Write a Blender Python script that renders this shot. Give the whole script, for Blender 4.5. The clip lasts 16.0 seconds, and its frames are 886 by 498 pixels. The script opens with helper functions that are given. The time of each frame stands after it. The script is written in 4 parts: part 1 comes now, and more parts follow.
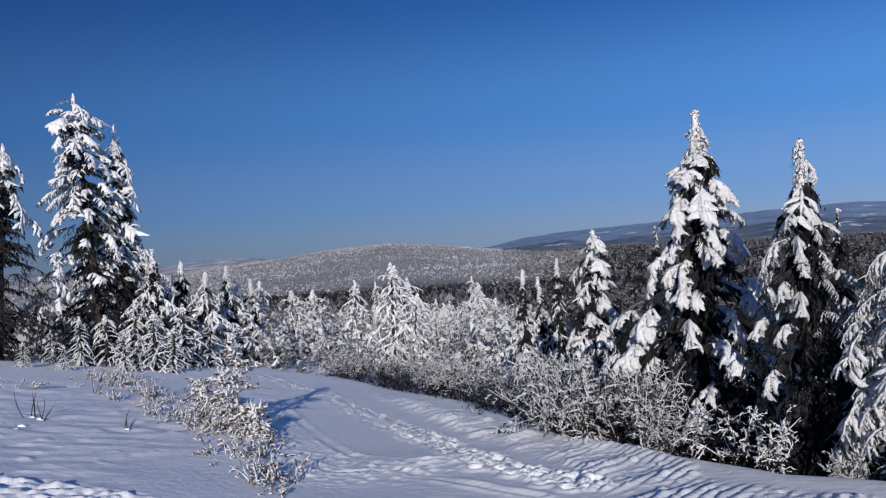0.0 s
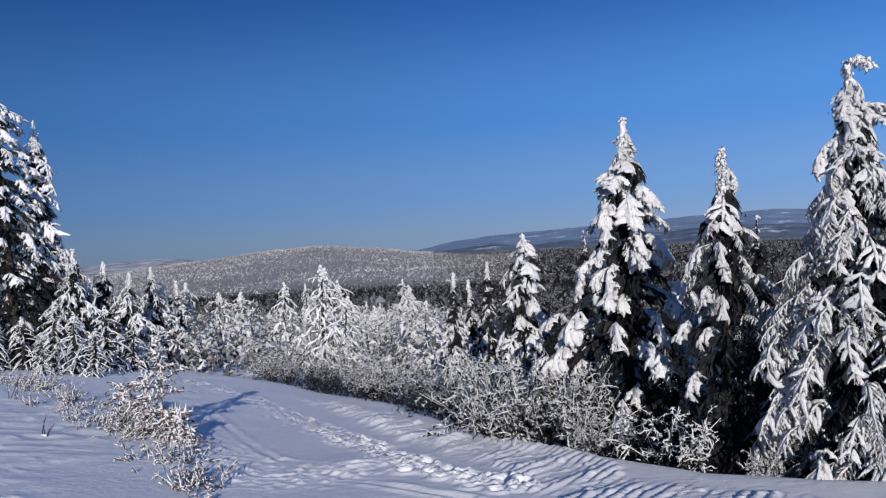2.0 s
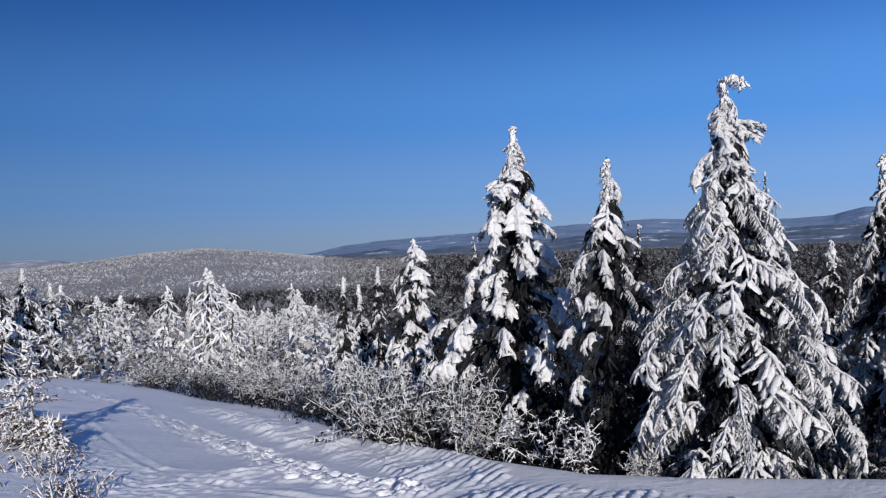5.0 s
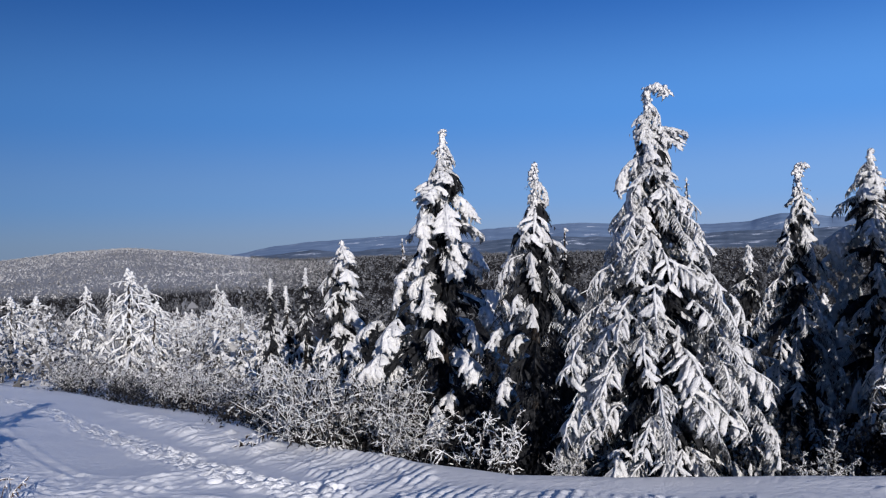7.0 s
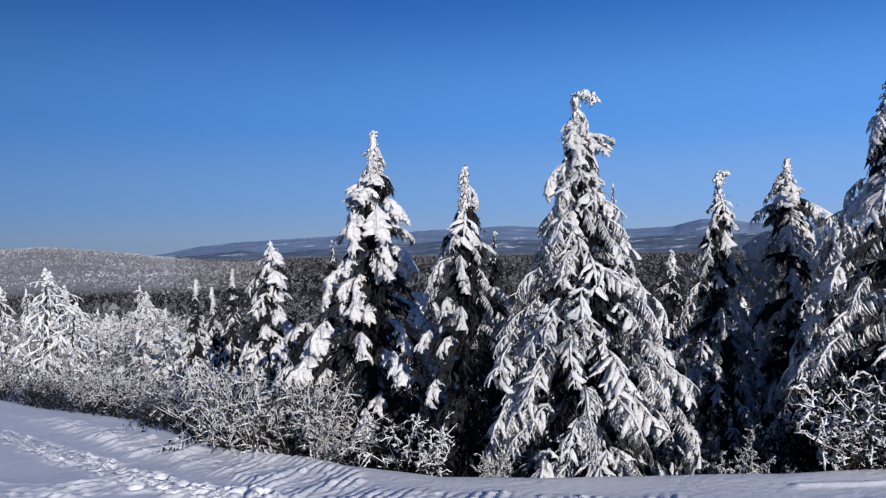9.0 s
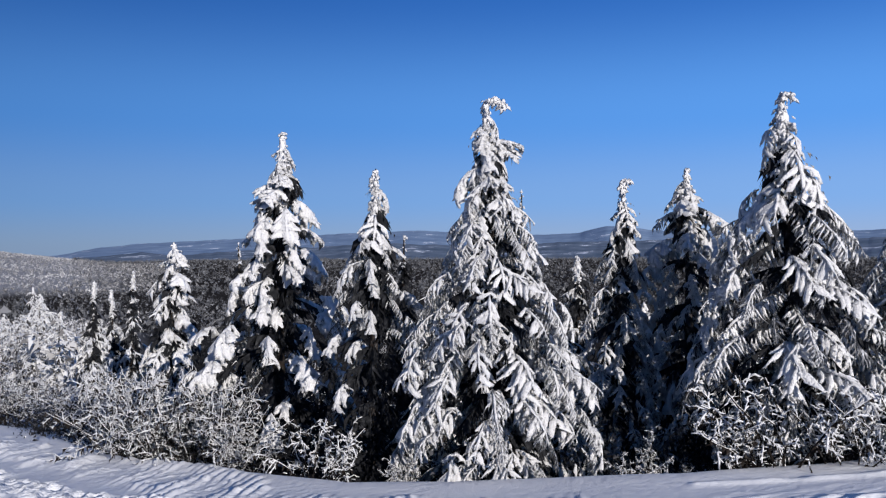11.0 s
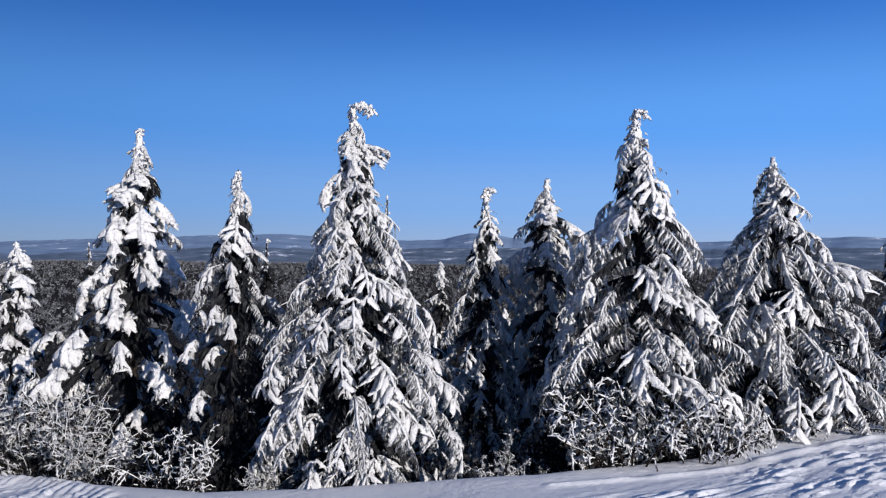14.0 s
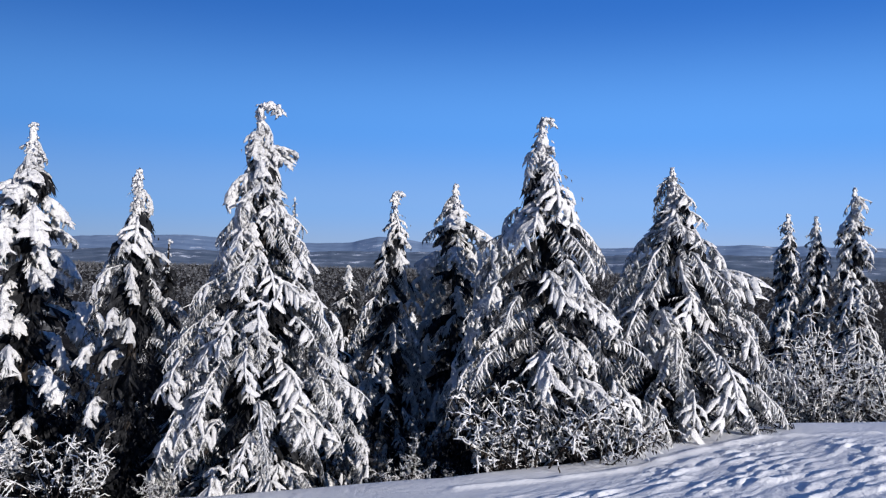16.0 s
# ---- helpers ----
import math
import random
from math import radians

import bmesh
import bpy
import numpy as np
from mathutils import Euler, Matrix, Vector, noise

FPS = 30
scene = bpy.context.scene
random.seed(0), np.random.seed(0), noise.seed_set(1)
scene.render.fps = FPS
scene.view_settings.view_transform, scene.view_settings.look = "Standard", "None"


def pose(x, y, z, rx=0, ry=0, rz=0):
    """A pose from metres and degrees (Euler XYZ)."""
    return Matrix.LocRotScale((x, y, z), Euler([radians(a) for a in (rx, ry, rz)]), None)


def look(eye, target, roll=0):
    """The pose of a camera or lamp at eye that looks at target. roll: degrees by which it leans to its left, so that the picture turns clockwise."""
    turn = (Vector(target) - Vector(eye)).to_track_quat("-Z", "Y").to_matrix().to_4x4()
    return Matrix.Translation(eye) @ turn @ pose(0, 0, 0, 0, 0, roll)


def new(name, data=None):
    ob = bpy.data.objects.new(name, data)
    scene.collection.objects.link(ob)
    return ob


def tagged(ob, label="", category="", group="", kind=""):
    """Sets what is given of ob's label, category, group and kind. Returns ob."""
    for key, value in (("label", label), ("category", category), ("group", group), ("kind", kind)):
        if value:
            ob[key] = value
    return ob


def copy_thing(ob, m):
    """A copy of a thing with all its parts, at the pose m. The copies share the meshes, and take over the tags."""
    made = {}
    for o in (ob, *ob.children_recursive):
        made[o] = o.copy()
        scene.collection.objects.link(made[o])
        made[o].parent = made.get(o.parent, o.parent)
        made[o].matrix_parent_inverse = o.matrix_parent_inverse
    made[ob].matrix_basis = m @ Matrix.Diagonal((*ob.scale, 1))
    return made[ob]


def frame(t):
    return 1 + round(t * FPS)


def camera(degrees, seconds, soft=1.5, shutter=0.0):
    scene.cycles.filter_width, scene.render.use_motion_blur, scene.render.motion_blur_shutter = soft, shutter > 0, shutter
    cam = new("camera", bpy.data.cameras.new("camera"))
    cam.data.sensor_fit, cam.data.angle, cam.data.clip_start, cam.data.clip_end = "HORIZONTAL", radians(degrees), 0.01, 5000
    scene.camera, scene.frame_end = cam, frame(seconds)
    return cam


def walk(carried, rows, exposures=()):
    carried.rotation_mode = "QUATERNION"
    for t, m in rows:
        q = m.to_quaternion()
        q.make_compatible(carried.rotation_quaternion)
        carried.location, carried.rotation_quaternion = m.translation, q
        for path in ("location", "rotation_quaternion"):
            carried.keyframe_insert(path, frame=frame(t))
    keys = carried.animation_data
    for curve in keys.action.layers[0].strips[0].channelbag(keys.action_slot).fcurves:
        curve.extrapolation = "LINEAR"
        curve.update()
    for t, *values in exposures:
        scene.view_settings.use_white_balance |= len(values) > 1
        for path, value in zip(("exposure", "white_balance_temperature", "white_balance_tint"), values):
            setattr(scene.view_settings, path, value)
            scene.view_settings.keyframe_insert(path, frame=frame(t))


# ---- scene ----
cam = camera(55.0, 16.0, soft=1.2)
EYE = 1.7
# seconds, yaw, pitch, roll of a camera turning on the spot
PATH = [
    (0.0, 0.000, -0.300, 3.200),
    (0.5, -1.097, -0.318, 3.065),
    (1.0, -2.339, -0.337, 2.931),
    (1.5, -3.565, -0.346, 2.841),
    (2.0, -4.635, -0.358, 2.709),
    (2.5, -5.605, -0.366, 2.583),
    (3.0, -6.615, -0.366, 2.468),
    (3.5, -7.736, -0.364, 2.386),
    (4.0, -9.092, -0.367, 2.235),
    (4.2, -9.697, -0.352, 2.175),
    (6.5, -15.589, -0.329, 1.542),
    (7.0, -16.751, -0.320, 1.442),
    (7.5, -18.122, -0.295, 1.303),
    (8.0, -19.194, -0.280, 1.200),
    (8.2, -19.458, -0.273, 1.138),
    (10.3, -25.617, -0.141, 0.515),
    (10.5, -26.075, -0.094, 0.441),
    (11.0, -27.518, -0.045, 0.288),
    (11.5, -29.021, 0.004, 0.120),
    (12.0, -30.297, 0.057, 0.012),
    (12.5, -31.925, 0.122, -0.164),
    (13.0, -33.358, 0.189, -0.314),
    (13.5, -35.069, 0.269, -0.498),
    (14.0, -36.602, 0.338, -0.660),
    (14.5, -37.830, 0.406, -0.800),
    (15.0, -39.396, 0.494, -0.968),
    (15.5, -41.128, 0.593, -1.149),
    (16.0, -42.768, 0.692, -1.322),
]
walk(cam, [(t, pose(0, 0, EYE, 90 + pitch, roll, yaw)) for t, yaw, pitch, roll in PATH],
     exposures=[(0.0, -0.2), (3.0, -0.1), (8.0, -0.08), (12.0, 0.0), (16.0, 0.08)])

# ---- sky, sun ----
SUN_AZ, SUN_EL = 180.0, 15.4
world = bpy.data.worlds.new("world")
scene.world = world
world.use_nodes = True
wn, wl = world.node_tree.nodes, world.node_tree.links
sky = wn.new("ShaderNodeTexSky")
sky.sky_type = "NISHITA"
sky.sun_disc = False
sky.sun_elevation = radians(SUN_EL)
sky.sun_rotation = radians(SUN_AZ)
sky.altitude = 1500
sky.air_density = 0.8
sky.dust_density = 0.7
sky.ozone_density = 6.0
tint = wn.new("ShaderNodeMix")
tint.data_type, tint.blend_type = "RGBA", "MULTIPLY"
tint.inputs[0].default_value = 1.0
wl.new(sky.outputs[0], tint.inputs[6])
tint.inputs[7].default_value = (0.66, 1.0, 1.36, 1)
# clear cold air: lilac haze along the horizon, deep blue overhead
way = wn.new("ShaderNodeTexCoord")
split = wn.new("ShaderNodeSeparateXYZ")
wl.new(way.outputs["Generated"], split.inputs[0])
air = wn.new("ShaderNodeValToRGB")
air.color_ramp.interpolation = "EASE"
for k, (at_z, shade) in enumerate([(0.0, (0.40, 0.50, 0.74)), (0.06, (0.27, 0.49, 0.92)), (0.15, (0.135, 0.41, 1.0)), (0.30, (0.034, 0.178, 0.64)), (0.5, (0.05, 0.165, 0.52)), (1.0, (0.07, 0.15, 0.38))]):
    stop = air.color_ramp.elements[k] if k < 2 else air.color_ramp.elements.new(at_z)
    stop.position, stop.color = at_z, (*shade, 1)
wl.new(split.outputs["Z"], air.inputs[0])
level = wn.new("ShaderNodeVectorMath")
level.operation = "SCALE"
wl.new(air.outputs[0], level.inputs[0])
# the sky colour is scaled darker towards the west
west = wn.new("ShaderNodeMapRange")
west.inputs["From Min"].default_value, west.inputs["From Max"].default_value = -0.5, 0.85
west.inputs["To Min"].default_value, west.inputs["To Max"].default_value = 3.3, 10.6
wl.new(split.outputs["X"], west.inputs["Value"])
wl.new(west.outputs[0], level.inputs["Scale"])
haze = wn.new("ShaderNodeMix")
haze.data_type = "RGBA"
haze.inputs[0].default_value = 0.82
wl.new(tint.outputs[2], haze.inputs[6])
wl.new(level.outputs[0], haze.inputs[7])
wl.new(haze.outputs[2], wn["Background"].inputs[0])
wn["Background"].inputs[1].default_value = 0.09
sun_way = Vector((math.sin(radians(SUN_AZ)) * math.cos(radians(SUN_EL)), math.cos(radians(SUN_AZ)) * math.cos(radians(SUN_EL)), math.sin(radians(SUN_EL))))
sun = new("sun", bpy.data.lights.new("sun", "SUN"))
sun.data.energy = 5.0
sun.data.angle = radians(0.5)
sun.data.color = (1.0, 0.94, 0.89)
sun.matrix_world = look(sun_way * 100, (0, 0, 0))


# ---- materials ----
def material(name, rough=0.7):
    m = bpy.data.materials.new(name)
    m.use_nodes = True
    b = m.node_tree.nodes["Principled BSDF"]
    b.inputs["Roughness"].default_value = rough
    b.inputs["Specular IOR Level"].default_value = 0.08
    return m, m.node_tree.nodes, m.node_tree.links, b


def noise_node(n, l, scale, detail=3.0, rough=0.55, coord="Object"):
    tc = n.new("ShaderNodeTexCoord")
    t = n.new("ShaderNodeTexNoise")
    t.inputs["Scale"].default_value, t.inputs["Detail"].default_value, t.inputs["Roughness"].default_value = scale, detail, rough
    l.new(tc.outputs[coord], t.inputs["Vector"])
    return t


def ramp(n, l, source, stops):
    r = n.new("ShaderNodeValToRGB")
    e = r.color_ramp.elements
    while len(e) < len(stops):
        e.new(0.5)
    for k, (p, c) in enumerate(stops):
        e[k].position, e[k].color = p, (*c, 1)
    l.new(source, r.inputs[0])
    return r


def bump(n, l, b, source, strength, distance):
    k = n.new("ShaderNodeBump")
    k.inputs["Strength"].default_value, k.inputs["Distance"].default_value = strength, distance
    l.new(source, k.inputs["Height"])
    l.new(k.outputs[0], b.inputs["Normal"])
    return k


def let_through(m, n, l, b, colour, share):
    """Light that shines through thin snow and rime."""
    t = n.new("ShaderNodeBsdfTranslucent")
    l.new(colour, t.inputs["Color"])
    mix = n.new("ShaderNodeMixShader")
    mix.inputs[0].default_value = share
    l.new(b.outputs[0], mix.inputs[1])
    l.new(t.outputs[0], mix.inputs[2])
    l.new(mix.outputs[0], n["Material Output"].inputs["Surface"])


def snow_material(name, low, high, scale, fine, depth, coord="Object", thin=0.0):
    m, n, l, b = material(name, 0.6)
    big = noise_node(n, l, scale, 4, 0.55, coord)
    r = ramp(n, l, big.outputs[0], [(0.3, low), (0.65, high)])
    l.new(r.outputs[0], b.inputs["Base Color"])
    small = noise_node(n, l, fine, 5, 0.65, coord)
    bump(n, l, b, small.outputs[0], 0.6, depth)
    if thin:
        let_through(m, n, l, b, r.outputs[0], thin)
    return m


def crusted_snow(name):
    """Snow on boughs: crumbly, with needle tips showing through here and there."""
    m, n, l, b = material(name, 0.7)
    tips = noise_node(n, l, 26.0, 5, 0.75)
    r = ramp(n, l, tips.outputs[0], [(0.26, (0.12, 0.12, 0.12)), (0.35, (0.60, 0.60, 0.61)), (0.43, (0.84, 0.84, 0.85)), (0.7, (0.90, 0.90, 0.905))])
    l.new(r.outputs[0], b.inputs["Base Color"])
    lumps = noise_node(n, l, 34.0, 5, 0.65)
    bump(n, l, b, lumps.outputs[0], 0.9, 0.04)
    return m


SNOW = crusted_snow("tree_snow")
SHRUB_SNOW = snow_material("rime", (0.80, 0.81, 0.83), (0.90, 0.90, 0.91), 5.0, 40.0, 0.03, thin=0.12)
YOUNG_SNOW = snow_material("clinging_snow", (0.80, 0.80, 0.81), (0.90, 0.90, 0.90), 4.0, 36.0, 0.04, thin=0.15)


def needle_material(name, dark, mid, frost, amount, scale=9.0):
    m, n, l, b = material(name, 0.75)
    big = noise_node(n, l, scale, 5, 0.7)
    r = ramp(n, l, big.outputs[0], [(0.30, dark), (0.52, mid), (0.52 + amount, frost)])
    l.new(r.outputs[0], b.inputs["Base Color"])
    small = noise_node(n, l, 70.0, 3, 0.6)
    bump(n, l, b, small.outputs[0], 0.5, 0.02)
    return m


# dark needle colour, made near-black to hold the shade of lower boughs
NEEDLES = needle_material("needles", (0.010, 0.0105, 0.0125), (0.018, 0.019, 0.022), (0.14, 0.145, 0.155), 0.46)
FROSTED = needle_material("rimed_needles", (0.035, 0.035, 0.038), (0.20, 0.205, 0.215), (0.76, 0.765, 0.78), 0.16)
BARK = needle_material("bark", (0.012, 0.009, 0.008), (0.03, 0.024, 0.02), (0.25, 0.24, 0.24), 0.35, 14.0)
TWIG = needle_material("twig_wood", (0.010, 0.008, 0.007), (0.020, 0.016, 0.014), (0.16, 0.155, 0.15), 0.42, 20.0)
WEED = needle_material("dry_stem", (0.03, 0.02, 0.014), (0.11, 0.075, 0.055), (0.45, 0.42, 0.40), 0.4, 20.0)


def ground_material():
    m, n, l, b = material("ground_snow", 0.8)
    b.inputs["Specular IOR Level"].default_value = 0.0
    big = noise_node(n, l, 0.5, 5, 0.6)
    r = ramp(n, l, big.outputs[0], [(0.3, (0.81, 0.82, 0.84)), (0.7, (0.87, 0.875, 0.89))])
    # dark brushy floor, with the shade among the trees included in its colour
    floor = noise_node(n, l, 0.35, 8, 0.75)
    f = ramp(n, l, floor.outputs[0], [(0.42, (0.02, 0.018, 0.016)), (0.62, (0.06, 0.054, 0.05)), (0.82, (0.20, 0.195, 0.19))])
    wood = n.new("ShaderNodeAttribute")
    wood.attribute_name = "woodland_dark"
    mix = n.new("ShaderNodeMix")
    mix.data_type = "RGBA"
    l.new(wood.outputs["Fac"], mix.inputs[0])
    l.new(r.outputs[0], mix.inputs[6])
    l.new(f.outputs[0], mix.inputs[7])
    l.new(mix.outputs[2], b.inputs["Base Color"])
    small = noise_node(n, l, 9.0, 8, 0.62)
    first = bump(n, l, b, small.outputs[0], 0.35, 0.05)
    crumbs = noise_node(n, l, 16.0, 3, 0.6)
    trodden = n.new("ShaderNodeAttribute")
    trodden.attribute_name = "trodden"
    second = bump(n, l, b, crumbs.outputs[0], 1.0, 0.035)
    l.new(trodden.outputs["Fac"], second.inputs["Strength"])
    l.new(first.outputs[0], second.inputs["Normal"])
    return m


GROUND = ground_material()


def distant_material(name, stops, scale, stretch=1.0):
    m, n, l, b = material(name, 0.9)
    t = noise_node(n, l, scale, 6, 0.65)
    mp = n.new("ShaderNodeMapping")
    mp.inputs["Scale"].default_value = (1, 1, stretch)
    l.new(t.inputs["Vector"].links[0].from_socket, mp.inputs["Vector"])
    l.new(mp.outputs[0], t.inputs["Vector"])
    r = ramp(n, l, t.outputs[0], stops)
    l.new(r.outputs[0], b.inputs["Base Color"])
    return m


def woods_material(name, stops, thin=0.0, stands=0.0):
    m, n, l, b = material(name, 0.85)
    geo = n.new("ShaderNodeNewGeometry")
    r = ramp(n, l, geo.outputs["Random Per Island"], stops)
    # stands of darker and of more heavily frosted trees
    patch = noise_node(n, l, 0.008, 5, 0.65)
    tone = ramp(n, l, patch.outputs[0], [(0.38, (1 - stands,) * 3), (0.6, (1.0, 1.0, 1.0))])
    mix = n.new("ShaderNodeMix")
    mix.data_type, mix.blend_type = "RGBA", "MULTIPLY"
    mix.inputs[0].default_value = 1.0
    l.new(r.outputs[0], mix.inputs[6])
    l.new(tone.outputs[0], mix.inputs[7])
    l.new(mix.outputs[2], b.inputs["Base Color"])
    if thin:
        let_through(m, n, l, b, mix.outputs[2], thin)
    return m


FROSTY_WOODS = woods_material("frosty_woods", [(0.0, (0.06, 0.055, 0.05)), (0.3, (0.22, 0.215, 0.21)), (0.6, (0.74, 0.735, 0.735)), (1.0, (0.88, 0.88, 0.88))], 0.15, 0.3)
HILL_WOODS = woods_material("hill_woods", [(0.0, (0.12, 0.117, 0.118)), (0.4, (0.44, 0.435, 0.435)), (1.0, (0.80, 0.795, 0.795))], 0.15, 0.5)
# dark woods with the blue haze of the valley mixed into their greys
HAZED_WOODS = woods_material("hazed_woods", [(0.0, (0.055, 0.057, 0.063)), (0.6, (0.115, 0.12, 0.132)), (1.0, (0.25, 0.255, 0.27))])
# near-black: the shade between and under trees is put into this colour
PAINTED_SHADE_WOODS = woods_material("painted_shade_woods", [(0.0, (0.009, 0.0095, 0.011)), (0.75, (0.02, 0.021, 0.024)), (1.0, (0.07, 0.072, 0.08))])
# far hills: the bluish haze of distance is painted into the woods' colour
FAR_HILL_HAZE = distant_material("far_hill_hazed_woods", [(0.35, (0.17, 0.245, 0.365)), (0.52, (0.22, 0.305, 0.43)), (0.63, (0.27, 0.355, 0.48)), (0.65, (0.75, 0.80, 0.86))], 0.007, 4.0)


# near ridge: a weaker haze blue is put into the colour
NEAR_HILL_HAZE = distant_material("near_hill_hazed_woods", [(0.35, (0.09, 0.125, 0.17)), (0.52, (0.14, 0.18, 0.235)), (0.62, (0.20, 0.24, 0.30)), (0.64, (0.70, 0.74, 0.80))], 0.010, 4.0)


# ---- mesh helpers ----
def mesh_of(name, verts, faces, mat, smooth=True):
    me = bpy.data.meshes.new(name)
    me.from_pydata([tuple(v) for v in verts], [], faces)
    me.materials.append(mat)
    if smooth:
        me.shade_smooth()
    return me


def child(name, me, parent, m=None, label=""):
    ob = new(name, me)
    ob.parent = parent
    if m is not None:
        ob.matrix_basis = m
    return tagged(ob, label)


class Soup:
    """Collects the vertices and faces of one mesh."""

    def __init__(self):
        self.v, self.f = [], []

    def tube(self, pts, radii, sides, flat=1.0, lift=0.0, rng=None, lump=0.0):
        base = len(self.v)
        pts = np.asarray(pts, float)
        tang = np.gradient(pts, axis=0)
        for k, (p, r) in enumerate(zip(pts, radii)):
            t = tang[k] / (np.linalg.norm(tang[k]) + 1e-9)
            side = np.cross(t, (0, 0, 1.0))
            s = np.linalg.norm(side)
            side = side / s if s > 1e-3 else np.array((1.0, 0, 0))
            up = np.cross(side, t)
            for j in range(sides):
                a = 2 * math.pi * (j + 0.5 * (k % 2)) / sides
                q = r * (1 + (rng.uniform(-lump, lump) if lump else 0))
                self.v.append(p + side * (q * math.cos(a)) + up * (q * flat * math.sin(a)) + np.array((0, 0, lift * r)))
        n = len(pts)
        for k in range(n - 1):
            for j in range(sides):
                a, b = base + k * sides + j, base + k * sides + (j + 1) % sides
                self.f.append((a, b, b + sides, a + sides))
        self.f.append(tuple(base + (n - 1) * sides + j for j in range(sides)))
        self.f.append(tuple(base + j for j in reversed(range(sides))))

    def fringe(self, pts, length, rng, count):
        """Thin needle sprays that hang from a twig."""
        pts = np.asarray(pts, float)
        for _ in range(count):
            k = rng.uniform(0, len(pts) - 1.01)
            i = int(k)
            p = pts[i] + (pts[i + 1] - pts[i]) * (k - i)
            d = pts[i + 1] - pts[i]
            d = d / (np.linalg.norm(d) + 1e-9)
            side = np.cross(d, (0, 0, 1.0)) * rng.uniform(-0.9, 0.9)
            tip = p + length * rng.uniform(0.6, 1.2) * (d * 0.5 + side + np.array((0, 0, -rng.uniform(0.5, 1.0))))
            w = length * 0.28
            b = len(self.v)
            self.v += [p - d * w, p + d * w, tip]
            self.f.append((b, b + 1, b + 2))

    def blob(self, p, r, rng, along=None, longer=1.0):
        """A small uneven lump."""
        b = len(self.v)
        d = np.array(along if along is not None else (1.0, 0, 0), float)
        d = d / (np.linalg.norm(d) + 1e-9)
        s = np.cross(d, (0.1, 0.2, 1.0))
        s /= np.linalg.norm(s) + 1e-9
        u = np.cross(s, d)
        k = rng.uniform(0.65, 1.35, 5) * r
        mid = d * r * longer * rng.uniform(-0.3, 0.3)
        self.v += [p + d * k[0] * longer, p - d * k[1] * longer, p + mid + u * k[2], p + mid + s * k[3] - u * k[3] * 0.6, p + mid - s * k[4] - u * k[4] * 0.6]
        for i in range(3):
            j = (i + 1) % 3
            self.f += [(b + 2 + i, b + 2 + j, b), (b + 2 + j, b + 2 + i, b + 1)]

    def plate(self, axis, width, thick, curl, rng, rows, cols=5):
        """A ragged pad of snow lying along a bough and hanging over its sides."""
        b = len(self.v)
        axis = np.asarray(axis, float)
        n = len(axis)
        for layer in (0, 1):
            state = np.random.default_rng(int(1000 * width) + n + rows)
            for k in range(rows):
                s = k / (rows - 1)
                x = s * (n - 1)
                i = min(int(x), n - 2)
                p = axis[i] + (axis[i + 1] - axis[i]) * (x - i)
                t = axis[i + 1] - axis[i]
                t = t / np.linalg.norm(t)
                side = np.cross((0, 0, 1.0), t)
                side = side / (np.linalg.norm(side) + 1e-9)
                up = np.cross(t, side)
                wide = width * math.sin(math.pi * min(0.97, 0.12 + 0.83 * s)) ** 0.7
                left, right = wide * state.uniform(0.35, 1.35), wide * state.uniform(0.35, 1.35)
                sway = state.normal(0, 0.02)
                for j in range(cols):
                    v = 2 * j / (cols - 1) - 1
                    w = v * (left if v < 0 else right)
                    drop = -curl * w * w / width + state.normal(0, 0.10) * thick
                    fat = thick * (1 - 0.75 * v * v) * state.uniform(0.75, 1.25) * (1 - 0.6 * s ** 4)
                    self.v.append(p + side * w + up * (drop + (fat if layer == 0 else -0.25 * fat)) + t * (sway + 0.25 * abs(w)))
        m = rows * cols
        for k in range(rows - 1):
            for j in range(cols - 1):
                a = b + k * cols + j
                self.f.append((a, a + 1, a + cols + 1, a + cols))
                self.f.append((a + m, a + m + cols, a + m + cols + 1, a + m + 1))
            for a, q in ((b + k * cols, 1), (b + k * cols + cols - 1, -1)):
                self.f.append((a, a + cols, a + cols + m, a + m)[::q])
        for a, q in ((b, -1), (b + (rows - 1) * cols, 1)):
            for j in range(cols - 1):
                self.f.append((a + j, a + j + 1, a + j + 1 + m, a + j + m)[::q])

    def nub(self, p, q, r):
        """A short blunt twig from p to q."""
        b = len(self.v)
        d = q - p
        s = np.cross(d, (0.3, 0.2, 1.0))
        s *= r / (np.linalg.norm(s) + 1e-9)
        u = np.cross(s, d)
        u *= r / (np.linalg.norm(u) + 1e-9)
        self.v += [p + s, p - 0.5 * s + 0.87 * u, p - 0.5 * s - 0.87 * u, q + 0.7 * s, q - 0.35 * s + 0.6 * u, q - 0.35 * s - 0.6 * u]
        self.f += [(b, b + 1, b + 4, b + 3), (b + 1, b + 2, b + 5, b + 4), (b + 2, b, b + 3, b + 5), (b + 3, b + 4, b + 5)]

    def merge(self, verts, faces, m):
        base = len(self.v)
        a = np.asarray(verts, float)
        r = np.array(m.to_3x3())
        self.v += list(a @ r.T + np.array(m.translation))
        self.f += [tuple(base + i for i in f) for f in faces]


# ---- ground ----
def smooth(e0, e1, x):
    t = np.clip((x - e0) / (e1 - e0), 0, 1)
    return t * t * (3 - 2 * t)


EDGE_AZ = [-40, -26, -12, -6, 0, 4, 7.4, 14.7, 21, 28, 36, 43, 51, 55, 58.4, 63.5, 70, 90]
